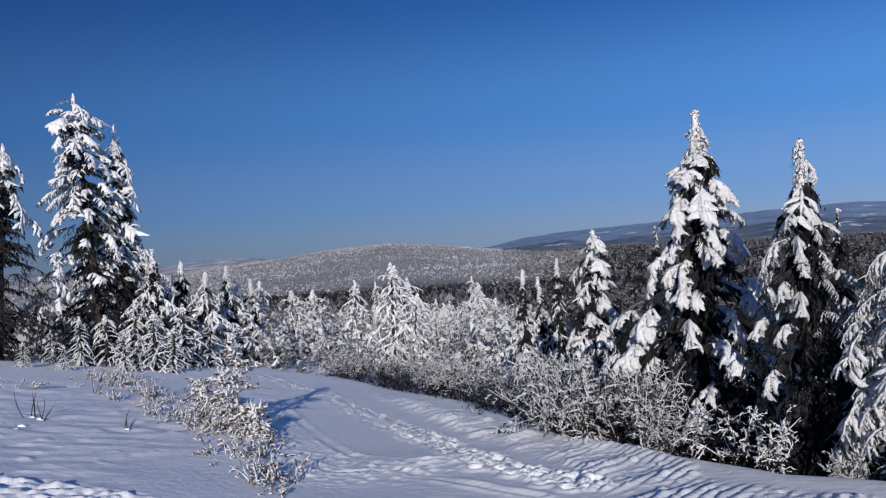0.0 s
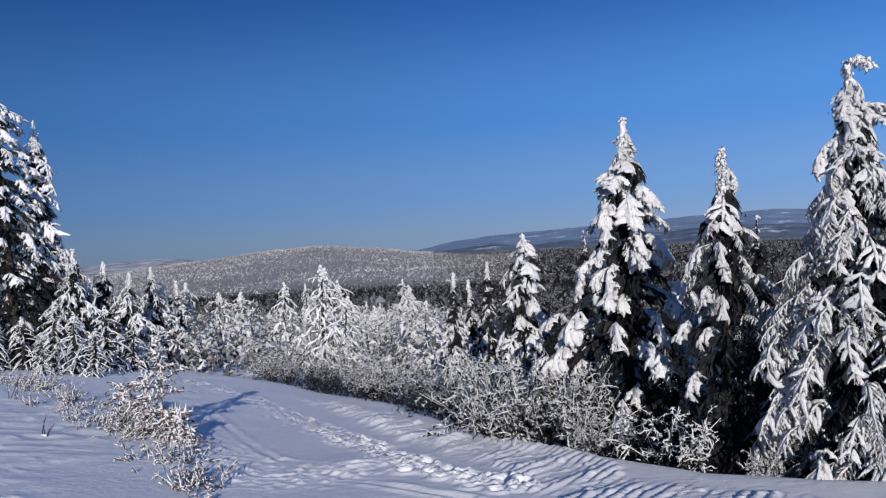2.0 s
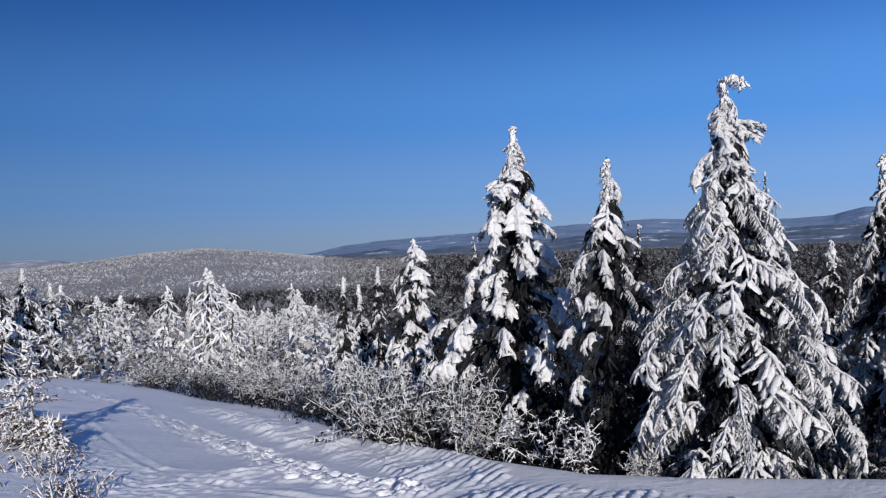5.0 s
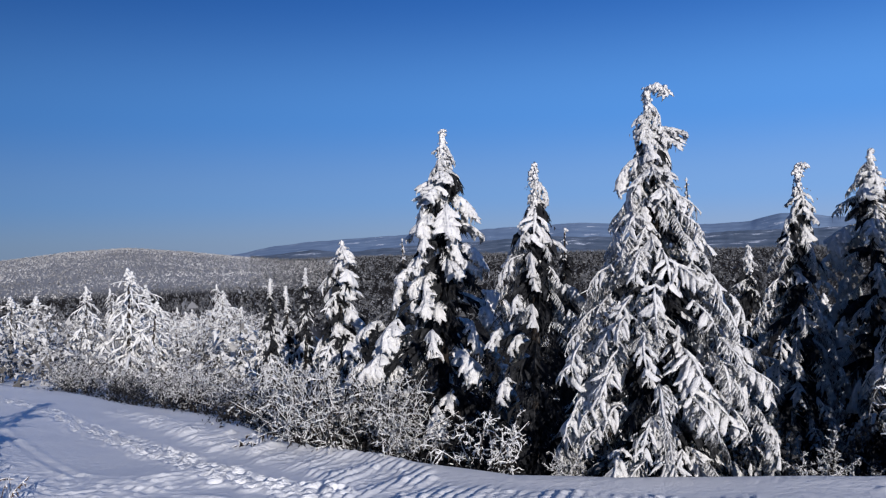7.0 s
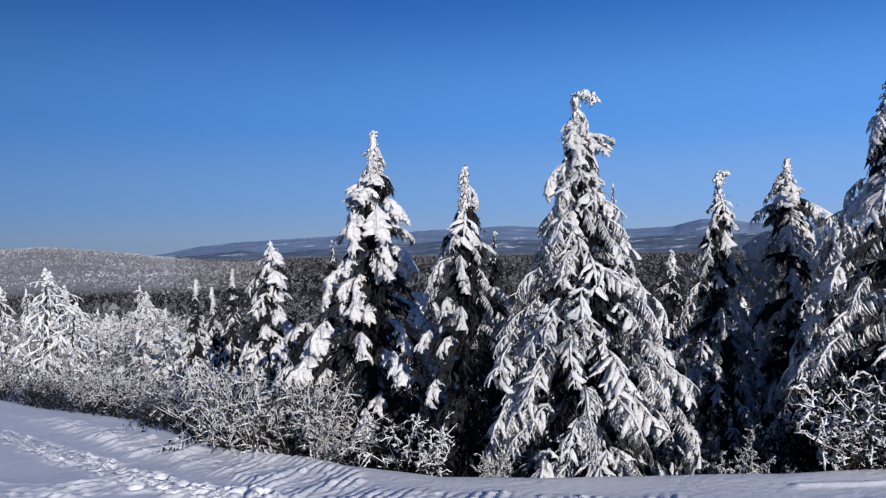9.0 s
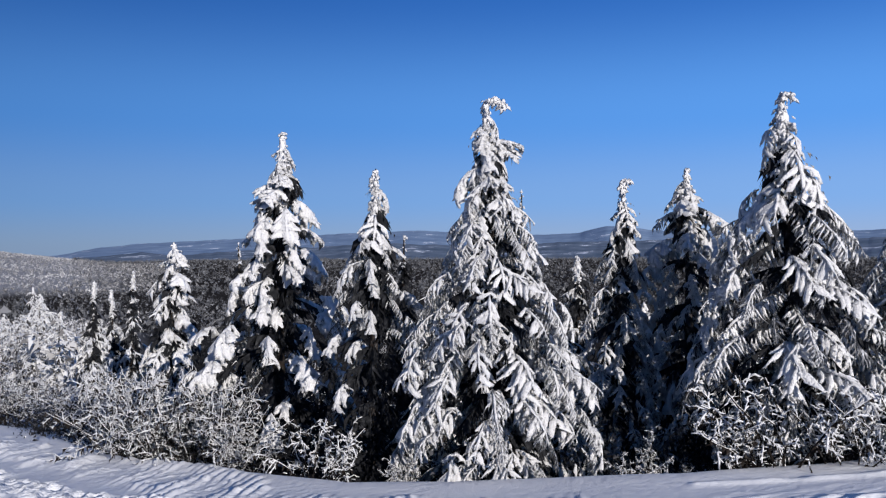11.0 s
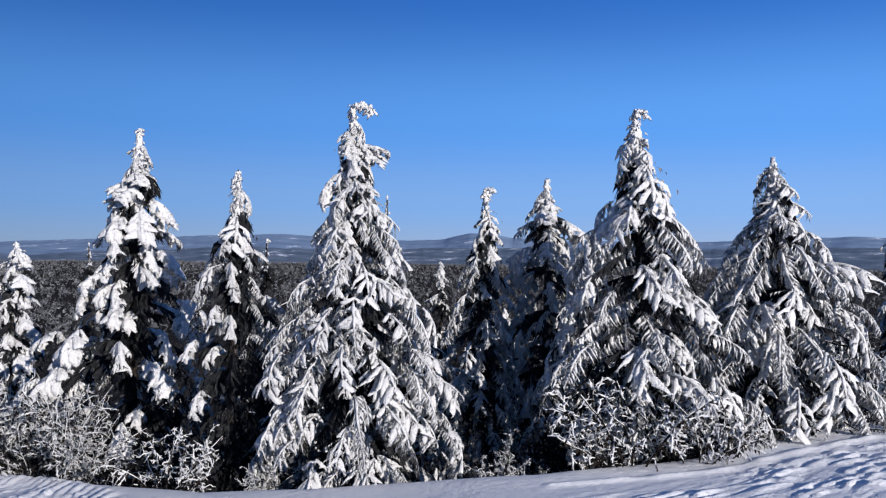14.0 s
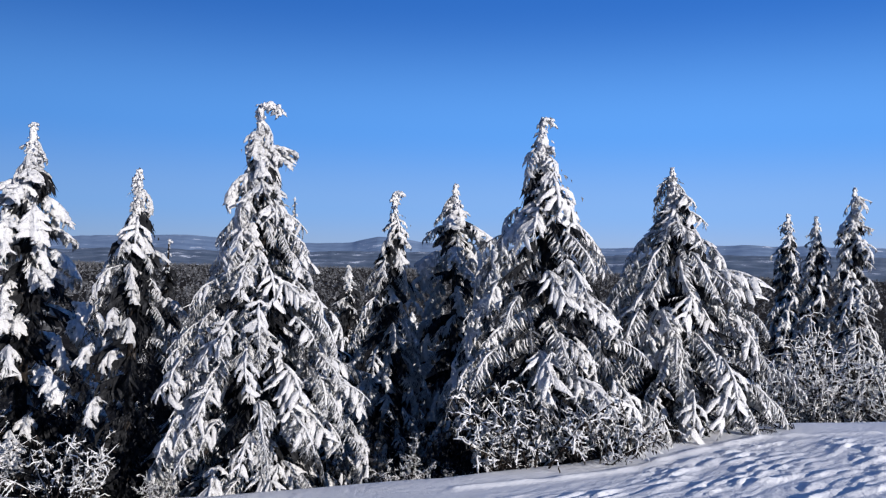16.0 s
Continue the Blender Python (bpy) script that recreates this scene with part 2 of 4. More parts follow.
EDGE_R = [27, 27, 26.4, 23.2, 18, 14, 11.8, 10, 8.9, 8.6, 8.7, 8.8, 9.5, 10.0, 11.2, 12.8, 13.2, 14]
CREST_AZ = [-60, -18, -13.6, -10, -7, -3.5, 0, 3, 6, 9, 14]
CREST_EL = [-1.2, -1.0, -0.62, -0.3, 0.05, 0.22, -0.1, -0.48, -0.8, -1.3, -1.6]


def height(x, y):
    """The snow's height at a place (arrays)."""
    x, y = np.asarray(x, float), np.asarray(y, float)
    r = np.hypot(x, y) + 1e-6
    az = np.degrees(np.arctan2(x, y))
    front = smooth(-0.2, 0.3, y / r)
    road = -0.09 * np.clip(y, -6, 60)
    bank = 0.12 * np.clip(-x - 1.0, 0, 12) * smooth(0.6, 3.0, -x) * (1 - smooth(30, 50, y)) * smooth(-8, -2, y)
    edge = np.interp(az, EDGE_AZ, EDGE_R)
    over = r - edge
    right = smooth(2, 12, az)
    drop = (1.0 * right + 0.15) * smooth(0.0, 2.6, over)
    near = road + bank - drop - 0.03 * right * np.clip(over, 0, 60)
    near = near - 0.03 * np.clip(r - 60, 0, 60)
    crest = 1900 * np.tan(np.radians(np.interp(az, CREST_AZ, CREST_EL))) + EYE
    left_far = np.interp(r, [110, 300, 500, 900], [-10, -22, -30, -30])
    hill = -30 + (crest + 30) * smooth(620, 1930, r) ** 0.9
    left_far = np.where(r > 620, np.where(r < 1930, hill, crest + (-34 - crest) * smooth(1930, 2600, r)), left_far)
    right_far = np.interp(r, [110, 300, 500, 1000, 2000, 3000, 4800], [-12, -22, -28, -30, -26, -30, -34])
    m = smooth(3, 11, az)
    far = left_far * (1 - m) + right_far * m
    k = smooth(70, 200, r)
    out = near * (1 - k) + far * k
    back = -0.05 * np.clip(r, 0, 400) * 0.2
    return out * front + back * (1 - front)


def stretched(x, y, angle, along, across, seed):
    c, s = math.cos(angle), math.sin(angle)
    u, v = (x * c + y * s) / along, (-x * s + y * c) / across
    return np.array([noise.noise(Vector((a, b, seed))) for a, b in zip(u, v)])


def path_points(rows, step):
    """Places every step metres along a line given as azimuth and distance."""
    p = np.array([(r * math.sin(radians(a)), r * math.cos(radians(a))) for a, r in rows])
    d = np.concatenate([[0], np.cumsum(np.hypot(*np.diff(p, axis=0).T))])
    s = np.arange(0, d[-1], step)
    return np.stack([np.interp(s, d, p[:, 0]), np.interp(s, d, p[:, 1])], 1)


def line_distance(x, y, pts):
    best = np.full(len(x), 1e9)
    for p in pts:
        best = np.minimum(best, (x - p[0]) ** 2 + (y - p[1]) ** 2)
    return np.sqrt(best)


WALKED = [(-13, 24), (-9.0, 19.8), (-6.1, 16.3), (-3.1, 13.4), (-0.2, 11.3), (3.6, 9.6), (7.3, 8.7), (9.0, 8.4)]
LIP = [(44, 8.3), (50, 8.7), (55, 9.2), (58.4, 10.1), (63.5, 11.6), (70, 12.2)]
SLED = [(-8, 25), (-6, 22), (-3.0, 18.2), (0, 15.0), (3.7, 12.2), (7.4, 10.8), (10.5, 9.9), (12.5, 9.2), (15, 8.3), (24, 7.6), (36, 7.4)]
SKI = [(-12, 17.5), (-9.2, 13), (-6.3, 10.8), (-2.5, 9.5), (5.7, 8.0)]
SKI_TWO = [(-7, 11.2), (-3, 10.4), (0.5, 10.6), (3, 10.3)]
SIDE = [(-14, 13), (-11, 11), (-8, 10), (-5, 9.9), (-1, 10.2)]


def relief(x, y):
    """Tracks and drifts pressed into the snow near the camera."""
    rng = np.random.default_rng(5)
    out = np.zeros(len(x))
    r = np.hypot(x, y)
    az = np.degrees(np.arctan2(x, y))
    # two rows of footprints
    pts = path_points(WALKED, 0.33)
    for k, p in enumerate(pts):
        for side in (-1, 1):
            if rng.random() < 0.12:
                continue
            q = p + np.array((0.8, 0.5)) * 0.19 * side + rng.normal(0, 0.05, 2)
            near = (abs(x - q[0]) < 0.5) & (abs(y - q[1]) < 0.5)
            d = np.hypot((x[near] - q[0]), (y[near] - q[1]) * 0.8)
            out[near] += rng.uniform(0.5, 1.2) * (-0.055 * np.exp(-(d / 0.075) ** 4) + 0.036 * np.exp(-((d - 0.12) / 0.035) ** 2))
    d = line_distance(x, y, pts)
    stir = stretched(x, y, 0.2, 0.13, 0.1, 31.0) + 0.8 * stretched(x, y, 0.9, 0.06, 0.06, 32.0)
    out += (1 - smooth(0.15, 0.38, d)) * 0.04 * stir
    # crumbs of snow scattered beside the shrubs
    d = line_distance(x, y, path_points(SIDE, 0.2))
    out += (1 - smooth(0.3, 1.1, d)) * 0.05 * np.clip(stretched(x, y, 0.4, 0.12, 0.09, 33.0), 0, 1)
    # the packed sled track, with ridges across it
    d = line_distance(x, y, path_points(SLED, 0.15))
    wide = np.interp(az, [-8, 4, 9, 13, 17, 40], [0.40, 0.46, 0.78, 0.88, 0.5, 0.4])
    mask = 1 - smooth(wide - 0.2, wide + 0.1, d + 0.25 * stretched(x, y, 0, 0.5, 0.5, 3.0))
    for gap, slope, part in ((0.125, np.interp(az, [14, 20], [0.55, 0.24]), 1 - smooth(10.5, 12.5, r)), (0.24, 0.46, smooth(10.5, 12.5, r) * (1 - smooth(17, 22, r)))):
        phase = (-x * math.sin(0.95) + y * math.cos(0.95)) / gap + 0.6 * stretched(x, y, 0.95, 2.2, 1.0, 1.0) + 0.15 * stretched(x, y, 0.95, 0.6, 0.2, 2.0)
        step = phase - np.floor(phase)
        tall = np.clip(0.5 + 1.5 * stretched(x, y, 0.95, 0.9, 0.35, 4.0), 0.0, 1.2)
        out += part * mask * (slope * gap * tall * np.minimum(step, 7 * (1 - step)) - 0.004)
    out += mask * 0.028 * np.clip(stretched(x, y, 0.95, 0.16, 0.08, 34.0), 0, 1) * (1 - smooth(16, 22, r))
    # thin ski lines
    for rows, w in ((SKI, 0.06), (SKI_TWO, 0.05), (SIDE, 0.07)):
        d = line_distance(x, y, path_points(rows, 0.06))
        broken = np.clip(0.5 + 1.4 * stretched(x, y, 0.0, 0.5, 0.5, 21.0), 0, 1)
        out += broken * (-0.02 * np.exp(-(d / w) ** 2) + 0.02 * np.exp(-((d - 0.12) / 0.05) ** 2))
    # wind-carved crust towards the right and on the bank
    wild = smooth(34, 50, az) * (1 - smooth(-1.9, -0.9, r - np.interp(az, EDGE_AZ, EDGE_R)))
    carved = stretched(x, y, 0.05, 0.34, 0.065, 7.0) + 0.4 * stretched(x, y, 0.2, 0.16, 0.045, 8.0)
    patch = smooth(-0.25, 0.3, stretched(x, y, 0.1, 1.1, 0.6, 9.0))
    blown = (0.07 * x + y) / 0.20 + 1.0 * stretched(x, y, -0.07, 1.0, 0.6, 5.0) + 0.15 * stretched(x, y, -0.1, 0.5, 0.25, 6.0)
    blown = blown - np.floor(blown)
    hollow = smooth(-0.05, 0.35, stretched(x, y, -0.07, 0.6, 0.2, 10.0))
    out += wild * (0.09 * patch * np.clip(carved - 0.14, 0, 0.2) + 0.006 * carved + (0.008 + 0.028 * hollow) * np.minimum(blown, 7 * (1 - blown)))
    d = line_distance(x, y, path_points(LIP, 0.08))
    out += 0.035 * np.exp(-(d / 0.08) ** 2) * np.clip(0.7 + stretched(x, y, 0.0, 0.4, 0.4, 22.0), 0, 1)
    lumps = stretched(x, y, 0, 1.6, 1.1, 11.0)
    out += 0.014 * lumps + 0.002 * stretched(x, y, 0.3, 0.35, 0.25, 12.0)
    bank = smooth(2.6, 4.5, -x) * (1 - smooth(16, 20, y))
    out += bank * (0.03 * stretched(x, y, 0.2, 0.6, 0.4, 14.0) + 0.05 * np.clip(stretched(x, y, 0.5, 0.24, 0.2, 17.0) - 0.22, 0, 1))
    # trampled snow at the foot of the bank
    trodden = (1 - smooth(-0.35, 0.1, r - 9.6 + 0.145 * (az + 28))) * (1 - smooth(-19.5, -17, az))
    out += trodden * 0.075 * (stretched(x, y, 0.5, 0.22, 0.13, 15.0) + 0.5 * stretched(x, y, 0.1, 0.1, 0.07, 16.0))
    # the soft lip of the road
    lip = np.exp(-((r - np.interp(az, EDGE_AZ, EDGE_R) + 0.15) / 0.35) ** 2) * smooth(-4, 6, az)
    out += 0.015 * lip
    return out * (1 - smooth(24, 34, r)) * smooth(5.6, 6.8, r)


def build_ground():
    fine = np.arange(-34, 78.01, 0.18)
    fine = fine[: 4 * (len(fine) // 4)]
    az = np.concatenate([np.arange(-180, -34, 5.0)[:28], fine, np.arange(80, 180, 5.0)[:20]])
    dep = np.arange(18.5, 8.0, -0.044)
    r = 1.7 / (np.tan(np.radians(dep)) - 0.085)
    r = r[(r > 6.6) & (r < 33)]
    near_r = np.concatenate([[0.4, 1.5, 3, 4.5, 5.5, 6.2], r, [34]])
    far_r = np.concatenate([np.geomspace(36, 300, 36), np.geomspace(310, 2000, 60), np.geomspace(2100, 4800, 8)])

    def ring(radii, angles):
        A, R = np.meshgrid(np.radians(angles), radii)
        return (R * np.sin(A)).ravel(), (R * np.cos(A)).ravel(), R.ravel(), np.degrees(A).ravel()

    x, y, rr, aa = ring(near_r, az)
    z = height(x, y)
    near = (rr > 3) & (aa > -36) & (aa < 80)
    z[near] += relief(x[near], y[near])
    few = az[::4]
    x2, y2, _, _ = ring(far_r, few)
    verts = np.concatenate([np.stack([x, y, z], 1), np.stack([x2, y2, height(x2, y2)], 1), [(0.0, 0.0, 0.0)]])
    n, m, m2 = len(near_r), len(az), len(few)
    idx = np.arange(n * m).reshape(n, m)
    nxt = np.roll(idx, -1, axis=1)
    faces = np.stack([idx[:-1], idx[1:], nxt[1:], nxt[:-1]], -1).reshape(-1, 4).tolist()
    far_idx = n * m + np.arange(len(far_r) * m2).reshape(len(far_r), m2)
    far_nxt = np.roll(far_idx, -1, axis=1)
    faces += np.stack([far_idx[:-1], far_idx[1:], far_nxt[1:], far_nxt[:-1]], -1).reshape(-1, 4).tolist()
    faces += [[len(verts) - 1, int(idx[0, j]), int(nxt[0, j])] for j in range(m)]
    for j in range(m2):
        rim = [int(idx[-1, (4 * j + k) % m]) for k in range(5)]
        faces.append([rim[0], int(far_idx[0, j]), int(far_nxt[0, j]), *rim[:0:-1]])
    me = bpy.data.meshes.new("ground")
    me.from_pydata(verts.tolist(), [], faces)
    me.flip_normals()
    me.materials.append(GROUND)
    me.shade_smooth()
    # dark floor under the trees (brush and painted-in shade), bare snow on the track
    gx, gy = verts[:, 0], verts[:, 1]
    gr, ga = np.hypot(gx, gy), np.degrees(np.arctan2(gx, gy))
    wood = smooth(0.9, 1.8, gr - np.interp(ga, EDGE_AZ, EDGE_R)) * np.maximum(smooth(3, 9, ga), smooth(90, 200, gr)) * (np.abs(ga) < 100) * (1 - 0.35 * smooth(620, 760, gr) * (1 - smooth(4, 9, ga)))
    me.attributes.new("woodland_dark", "FLOAT", "POINT").data.foreach_set("value", wood.astype(np.float32))
    close = (gr < 30) & (gr > 3) & (np.abs(ga) < 90)
    tread = np.zeros(len(gx))
    cx, cy = gx[close], gy[close]
    tread[close] = np.maximum(1 - smooth(0.15, 0.35, line_distance(cx, cy, path_points(WALKED, 0.2))), 0.6 * (1 - smooth(0.2, 0.5, line_distance(cx, cy, path_points(SLED, 0.2)))))
    inside = smooth(0.9, 1.9, np.interp(ga[close], EDGE_AZ, EDGE_R) - gr[close])
    tread[close] = np.maximum(tread[close], 0.4 * smooth(36, 50, ga[close]) * inside)
    me.attributes.new("trodden", "FLOAT", "POINT").data.foreach_set("value", tread.astype(np.float32))
    tagged(new("ground", me), "snow-covered mountain track with footprints and sled marks", "ground", "", "structure")


build_ground()


def at(az, r):
    x, y = r * math.sin(radians(az)), r * math.cos(radians(az))
    return x, y, float(height([x], [y])[0])


# ---- distant hills ----
def range_of_hills(name, rows, r0, r1, low, mat, seed, label, rough=0.06):
    az = np.arange(rows[0][0], rows[-1][0] + 0.01, 0.15)
    el = np.interp(az, [a for a, _ in rows], [e for _, e in rows])
    el = el + rough * np.array([noise.fractal(Vector((a * 0.6, seed, 0)), 0.9, 2.0, 5) for a in az])
    steps = np.linspace(0, 1, 26)
    verts, m = [], len(az)
    for s in steps:
        r = r0 + (r1 - r0) * s
        for a, e in zip(az, el):
            top = r1 * math.tan(radians(e)) + EYE
            fold = noise.fractal(Vector((a * 0.35, s * 3, seed)), 0.9, 2.0, 4) * 0.16 * s * (1 - s) * 4
            z = low + (top - low) * min(1.0, s ** 1.2 + fold * (1 - s))
            verts.append((r * math.sin(radians(a)), r * math.cos(radians(a)), z))
    faces = [(k * m + j, k * m + j + 1, (k + 1) * m + j + 1, (k + 1) * m + j) for k in range(len(steps) - 1) for j in range(m - 1)]
    tagged(new(name, mesh_of(name, verts, faces, mat)), label, "hills", "", "structure")


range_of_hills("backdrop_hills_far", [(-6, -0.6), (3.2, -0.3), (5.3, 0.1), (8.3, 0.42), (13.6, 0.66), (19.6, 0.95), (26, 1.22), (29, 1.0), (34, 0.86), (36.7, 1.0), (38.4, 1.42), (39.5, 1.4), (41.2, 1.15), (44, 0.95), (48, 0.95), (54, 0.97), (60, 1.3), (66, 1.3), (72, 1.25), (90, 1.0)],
               2900, 4700, -44, FAR_HILL_HAZE, 3.0, "wooded hills with snowy clearings, blue haze painted into their colour")


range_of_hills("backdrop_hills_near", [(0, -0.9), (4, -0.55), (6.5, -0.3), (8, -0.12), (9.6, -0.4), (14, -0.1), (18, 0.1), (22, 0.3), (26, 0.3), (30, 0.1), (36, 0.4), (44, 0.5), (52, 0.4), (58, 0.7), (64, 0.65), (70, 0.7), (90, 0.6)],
               1900, 2900, -44, NEAR_HILL_HAZE, 9.0, "dark wooded ridge with snow-covered fields, tinted blue for haze", 0.09)


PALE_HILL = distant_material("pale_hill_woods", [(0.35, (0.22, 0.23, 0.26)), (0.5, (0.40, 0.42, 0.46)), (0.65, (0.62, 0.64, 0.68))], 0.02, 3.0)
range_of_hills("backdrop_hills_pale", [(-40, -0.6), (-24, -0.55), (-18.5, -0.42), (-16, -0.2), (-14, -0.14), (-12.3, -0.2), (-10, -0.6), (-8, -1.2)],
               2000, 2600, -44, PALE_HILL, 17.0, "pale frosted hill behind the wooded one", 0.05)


# ---- distant forest ----
def far_forest(name, count, az0, az1, r0, r1, size, seed, mat, label, plump=0.3, shards=13, shard=0.55, strip=None):
    """A wood of many small trees, each a loose cone of sprays."""
    rng = np.random.default_rng(seed)
    a = rng.uniform(az0, az1, count)
    r = np.sqrt(rng.uniform(r0 ** 2, r1 ** 2, count))
    if strip:
        r = np.interp(a, EDGE_AZ, EDGE_R) + rng.uniform(*strip, count)
    x, y = r * np.sin(np.radians(a)), r * np.cos(np.radians(a))
    z = height(x, y)
    h = size * rng.uniform(0.55, 1.35, count)
    w = h * plump * rng.uniform(0.75, 1.3, count)
    base = np.repeat(np.stack([x, y, z], 1), shards, axis=0)
    hh, ww = np.repeat(h, shards), np.repeat(w, shards)
    n = count * shards
    f = rng.random(n) ** 1.2
    turn = rng.uniform(0, 6.283, n)
    wide = ww * (1.05 - f) * rng.uniform(0.3, 1.0, n)
    c = base + np.stack([wide * np.cos(turn), wide * np.sin(turn), hh * (f * 0.92 + 0.03)], 1)
    span = (ww * shard * (1.25 - 0.75 * f))[:, None]
    tri = [c + span * (rng.normal(0, 1, (n, 3)) * np.array((0.75, 0.75, 0.8))) for _ in range(3)]
    verts = np.stack(tri, 1).reshape(-1, 3)
    me = bpy.data.meshes.new(name)
    me.from_pydata(verts.tolist(), [], np.arange(3 * n).reshape(-1, 3).tolist())
    me.materials.append(mat)
    tagged(new(name, me), label, "forest", "", "stuff")


far_forest("hillside_forest", 27000, -30, 10, 640, 1960, 2.7, 21, HILL_WOODS, "frosted woods covering the far hillside", 0.5, 6, 0.5)
far_forest("valley_forest", 5200, -30, 76, 110, 700, 4.0, 22, HAZED_WOODS, "dark frosted woods in the valley below", 0.33, 18, 0.35)
far_forest("plain_forest", 15000, 4, 76, 600, 2400, 5.2, 23, HAZED_WOODS, "dense dark conifer woods on the plain", 0.5, 8, 0.45)
# dark sprays added to fill the gaps among the trees with painted shade
far_forest("shade_understory", 640, 9, 76, 15, 115, 2.3, 27, PAINTED_SHADE_WOODS, "young conifers behind the spruces, near-black colour standing in for shade", 0.36, 150, 0.10)
far_forest("shade_brush", 420, 11, 76, 12.5, 60, 1.0, 24, PAINTED_SHADE_WOODS, "near-black brush added under the trees as painted shade", 0.7, 150, 0.04, (1.0, 4.6))
far_forest("rimed_thicket", 1900, -27, 7, 27, 90, 2.1, 25, FROSTY_WOODS, "dense rimed thicket between young trees", 0.5, 56, 0.12)
far_forest("thicket_shade_twigs", 300, -8, 14, 12, 60, 0.85, 26, PAINTED_SHADE_WOODS, "near-black twigs added inside the thicket as painted shade", 0.7, 110, 0.04, (0.7, 4.0))


# ---- spruces ----
def twig_line(start, heading, length, droop, n, rng, wiggle=0.06):
    """A twig that leaves along heading and bends down."""
    pts, p, d = [np.array(start, float)], np.array(start, float), np.array(heading, float)
    d /= np.linalg.norm(d)
    for _ in range(n - 1):
        d = d + np.array((rng.normal(0, wiggle), rng.normal(0, wiggle), rng.normal(0, wiggle) - droop / n))
        d /= np.linalg.norm(d)
        p = p + d * (length / (n - 1))
        pts.append(p.copy())
    return np.array(pts)


def bough_shape(seed, pairs, droop, fat, width, hang, curl=1.1, bare=0.12, fine=2, spread=(32, 62), comb=0):
    """A spruce bough one metre long along x: side sprays, each a ridge of snow with short fingers hanging from it,
    and needles below them. fine: 2 near, 1 further off, 0 far; comb: fingers that hang straight from the spine."""
    rng = np.random.default_rng(seed)
    green, white = Soup(), Soup()
    n = (4, 6, 8)[fine]
    axis = twig_line((0, 0, 0), (1, 0, 0.25), 1.0, droop, n, rng, 0.08)
    green.tube(axis, np.linspace(0.02, 0.007, n), 3, 1, -0.8)

    def ridge(line, r, sides):
        k = len(line)
        white.tube(line, r * np.interp(np.linspace(0, 1, k), [0, 0.3, 0.7, 1], [0.6, 1.05, 0.85, 0.35]) * rng.uniform(0.75, 1.25, k), sides, 0.75, 0.5, rng, 0.22)

    def fingers(line, r, reach, count):
        """Short lumps that lie along a twig and slide off its sides."""
        m = len(line)
        for _ in range(count):
            q = rng.uniform(0.1, 0.999) ** 0.8 * (m - 1)
            i = min(int(q), m - 2)
            p = line[i] + (line[i + 1] - line[i]) * (q - i)
            t = (line[i + 1] - line[i]) / np.linalg.norm(line[i + 1] - line[i])
            side = np.cross(t, (0, 0, 1.0))
            d = t * rng.uniform(0.2, 1.0) + side * rng.choice((-1, 1)) * rng.uniform(0.3, 1.1) + np.array((0, 0, rng.uniform(-0.75, 0.25)))
            l3 = twig_line(p, d, reach * rng.uniform(0.5, 1.4), curl, 3, rng, 0.1)
            white.tube(l3, r * rng.uniform(0.6, 1.15) * np.array((0.9, 1.0, 0.4)), 3, 0.85, 0.35, rng, 0.2)

    ridge(axis[1:] if fine == 2 else axis, fat * 0.62, 4)
    if fine == 2 and fat > 0.05:
        white.plate(axis[1:], 0.22 * width + 0.2 * fat, fat * 0.7, 0.8, rng, 8, 5)
    if fine:
        fingers(axis, fat * 0.6, fat * 2.2, (0, 4, 9)[fine])
    for k in range(comb):
        q = (0.06 + 0.93 * (k + rng.random()) / comb) * (n - 1)
        i = min(int(q), n - 2)
        p = axis[i] + (axis[i + 1] - axis[i]) * (q - i)
        t = (axis[i + 1] - axis[i]) / np.linalg.norm(axis[i + 1] - axis[i])
        s = q / (n - 1)
        d = t * rng.uniform(0.1, 0.6) + np.array((0, (-1) ** k * rng.uniform(0.25, 1.0), rng.uniform(-0.5, 0.1)))
        line = twig_line(p + np.array((0, 0, 0.2 * fat)), d, width * (0.45 + 0.55 * math.sin(math.pi * min(0.93, 0.2 + 0.75 * s))) * rng.uniform(0.45, 1.1), rng.uniform(1.2, 2.2), 4, rng, 0.1)
        white.tube(line, fat * rng.uniform(0.34, 0.56) * np.array((1.0, 1.1, 0.9, 0.35)), 3, 0.9, 0.3, rng, 0.15)
        green.fringe(line, fat * 0.8 + 0.05, rng, 4)
    for k in range(pairs):
        s = 0.10 + 0.86 * (k + rng.uniform(-0.4, 0.4)) / pairs
        i = max(0, min(int(s * (n - 1)), n - 2))
        f = s * (n - 1) - i
        p = axis[i] * (1 - f) + axis[i + 1] * f
        t = axis[i + 1] - axis[i]
        t /= np.linalg.norm(t)
        leaf = 0.4 + 0.6 * math.sin(math.pi * min(0.96, s * 0.72 + 0.2))
        for side in (-1, 1):
            ang = radians((rng.uniform(*spread) + rng.normal(0, 10)) * (1.1 - 0.3 * s))
            d = t * math.cos(ang) + np.array((0, side * math.sin(ang), 0)) + np.array((0, 0, rng.uniform(-0.2, 0.2)))
            length = width * leaf * (rng.uniform(0.65, 1.3) if rng.random() < 0.7 else rng.uniform(0.25, 0.6))
            line = twig_line(p, d, length, rng.uniform(0.4, 1.3) * curl, (3, 4, 5)[fine], rng, 0.14)
            if rng.random() > bare:
                r = fat * rng.uniform(0.6, 1.0) * (1 - 0.25 * s)
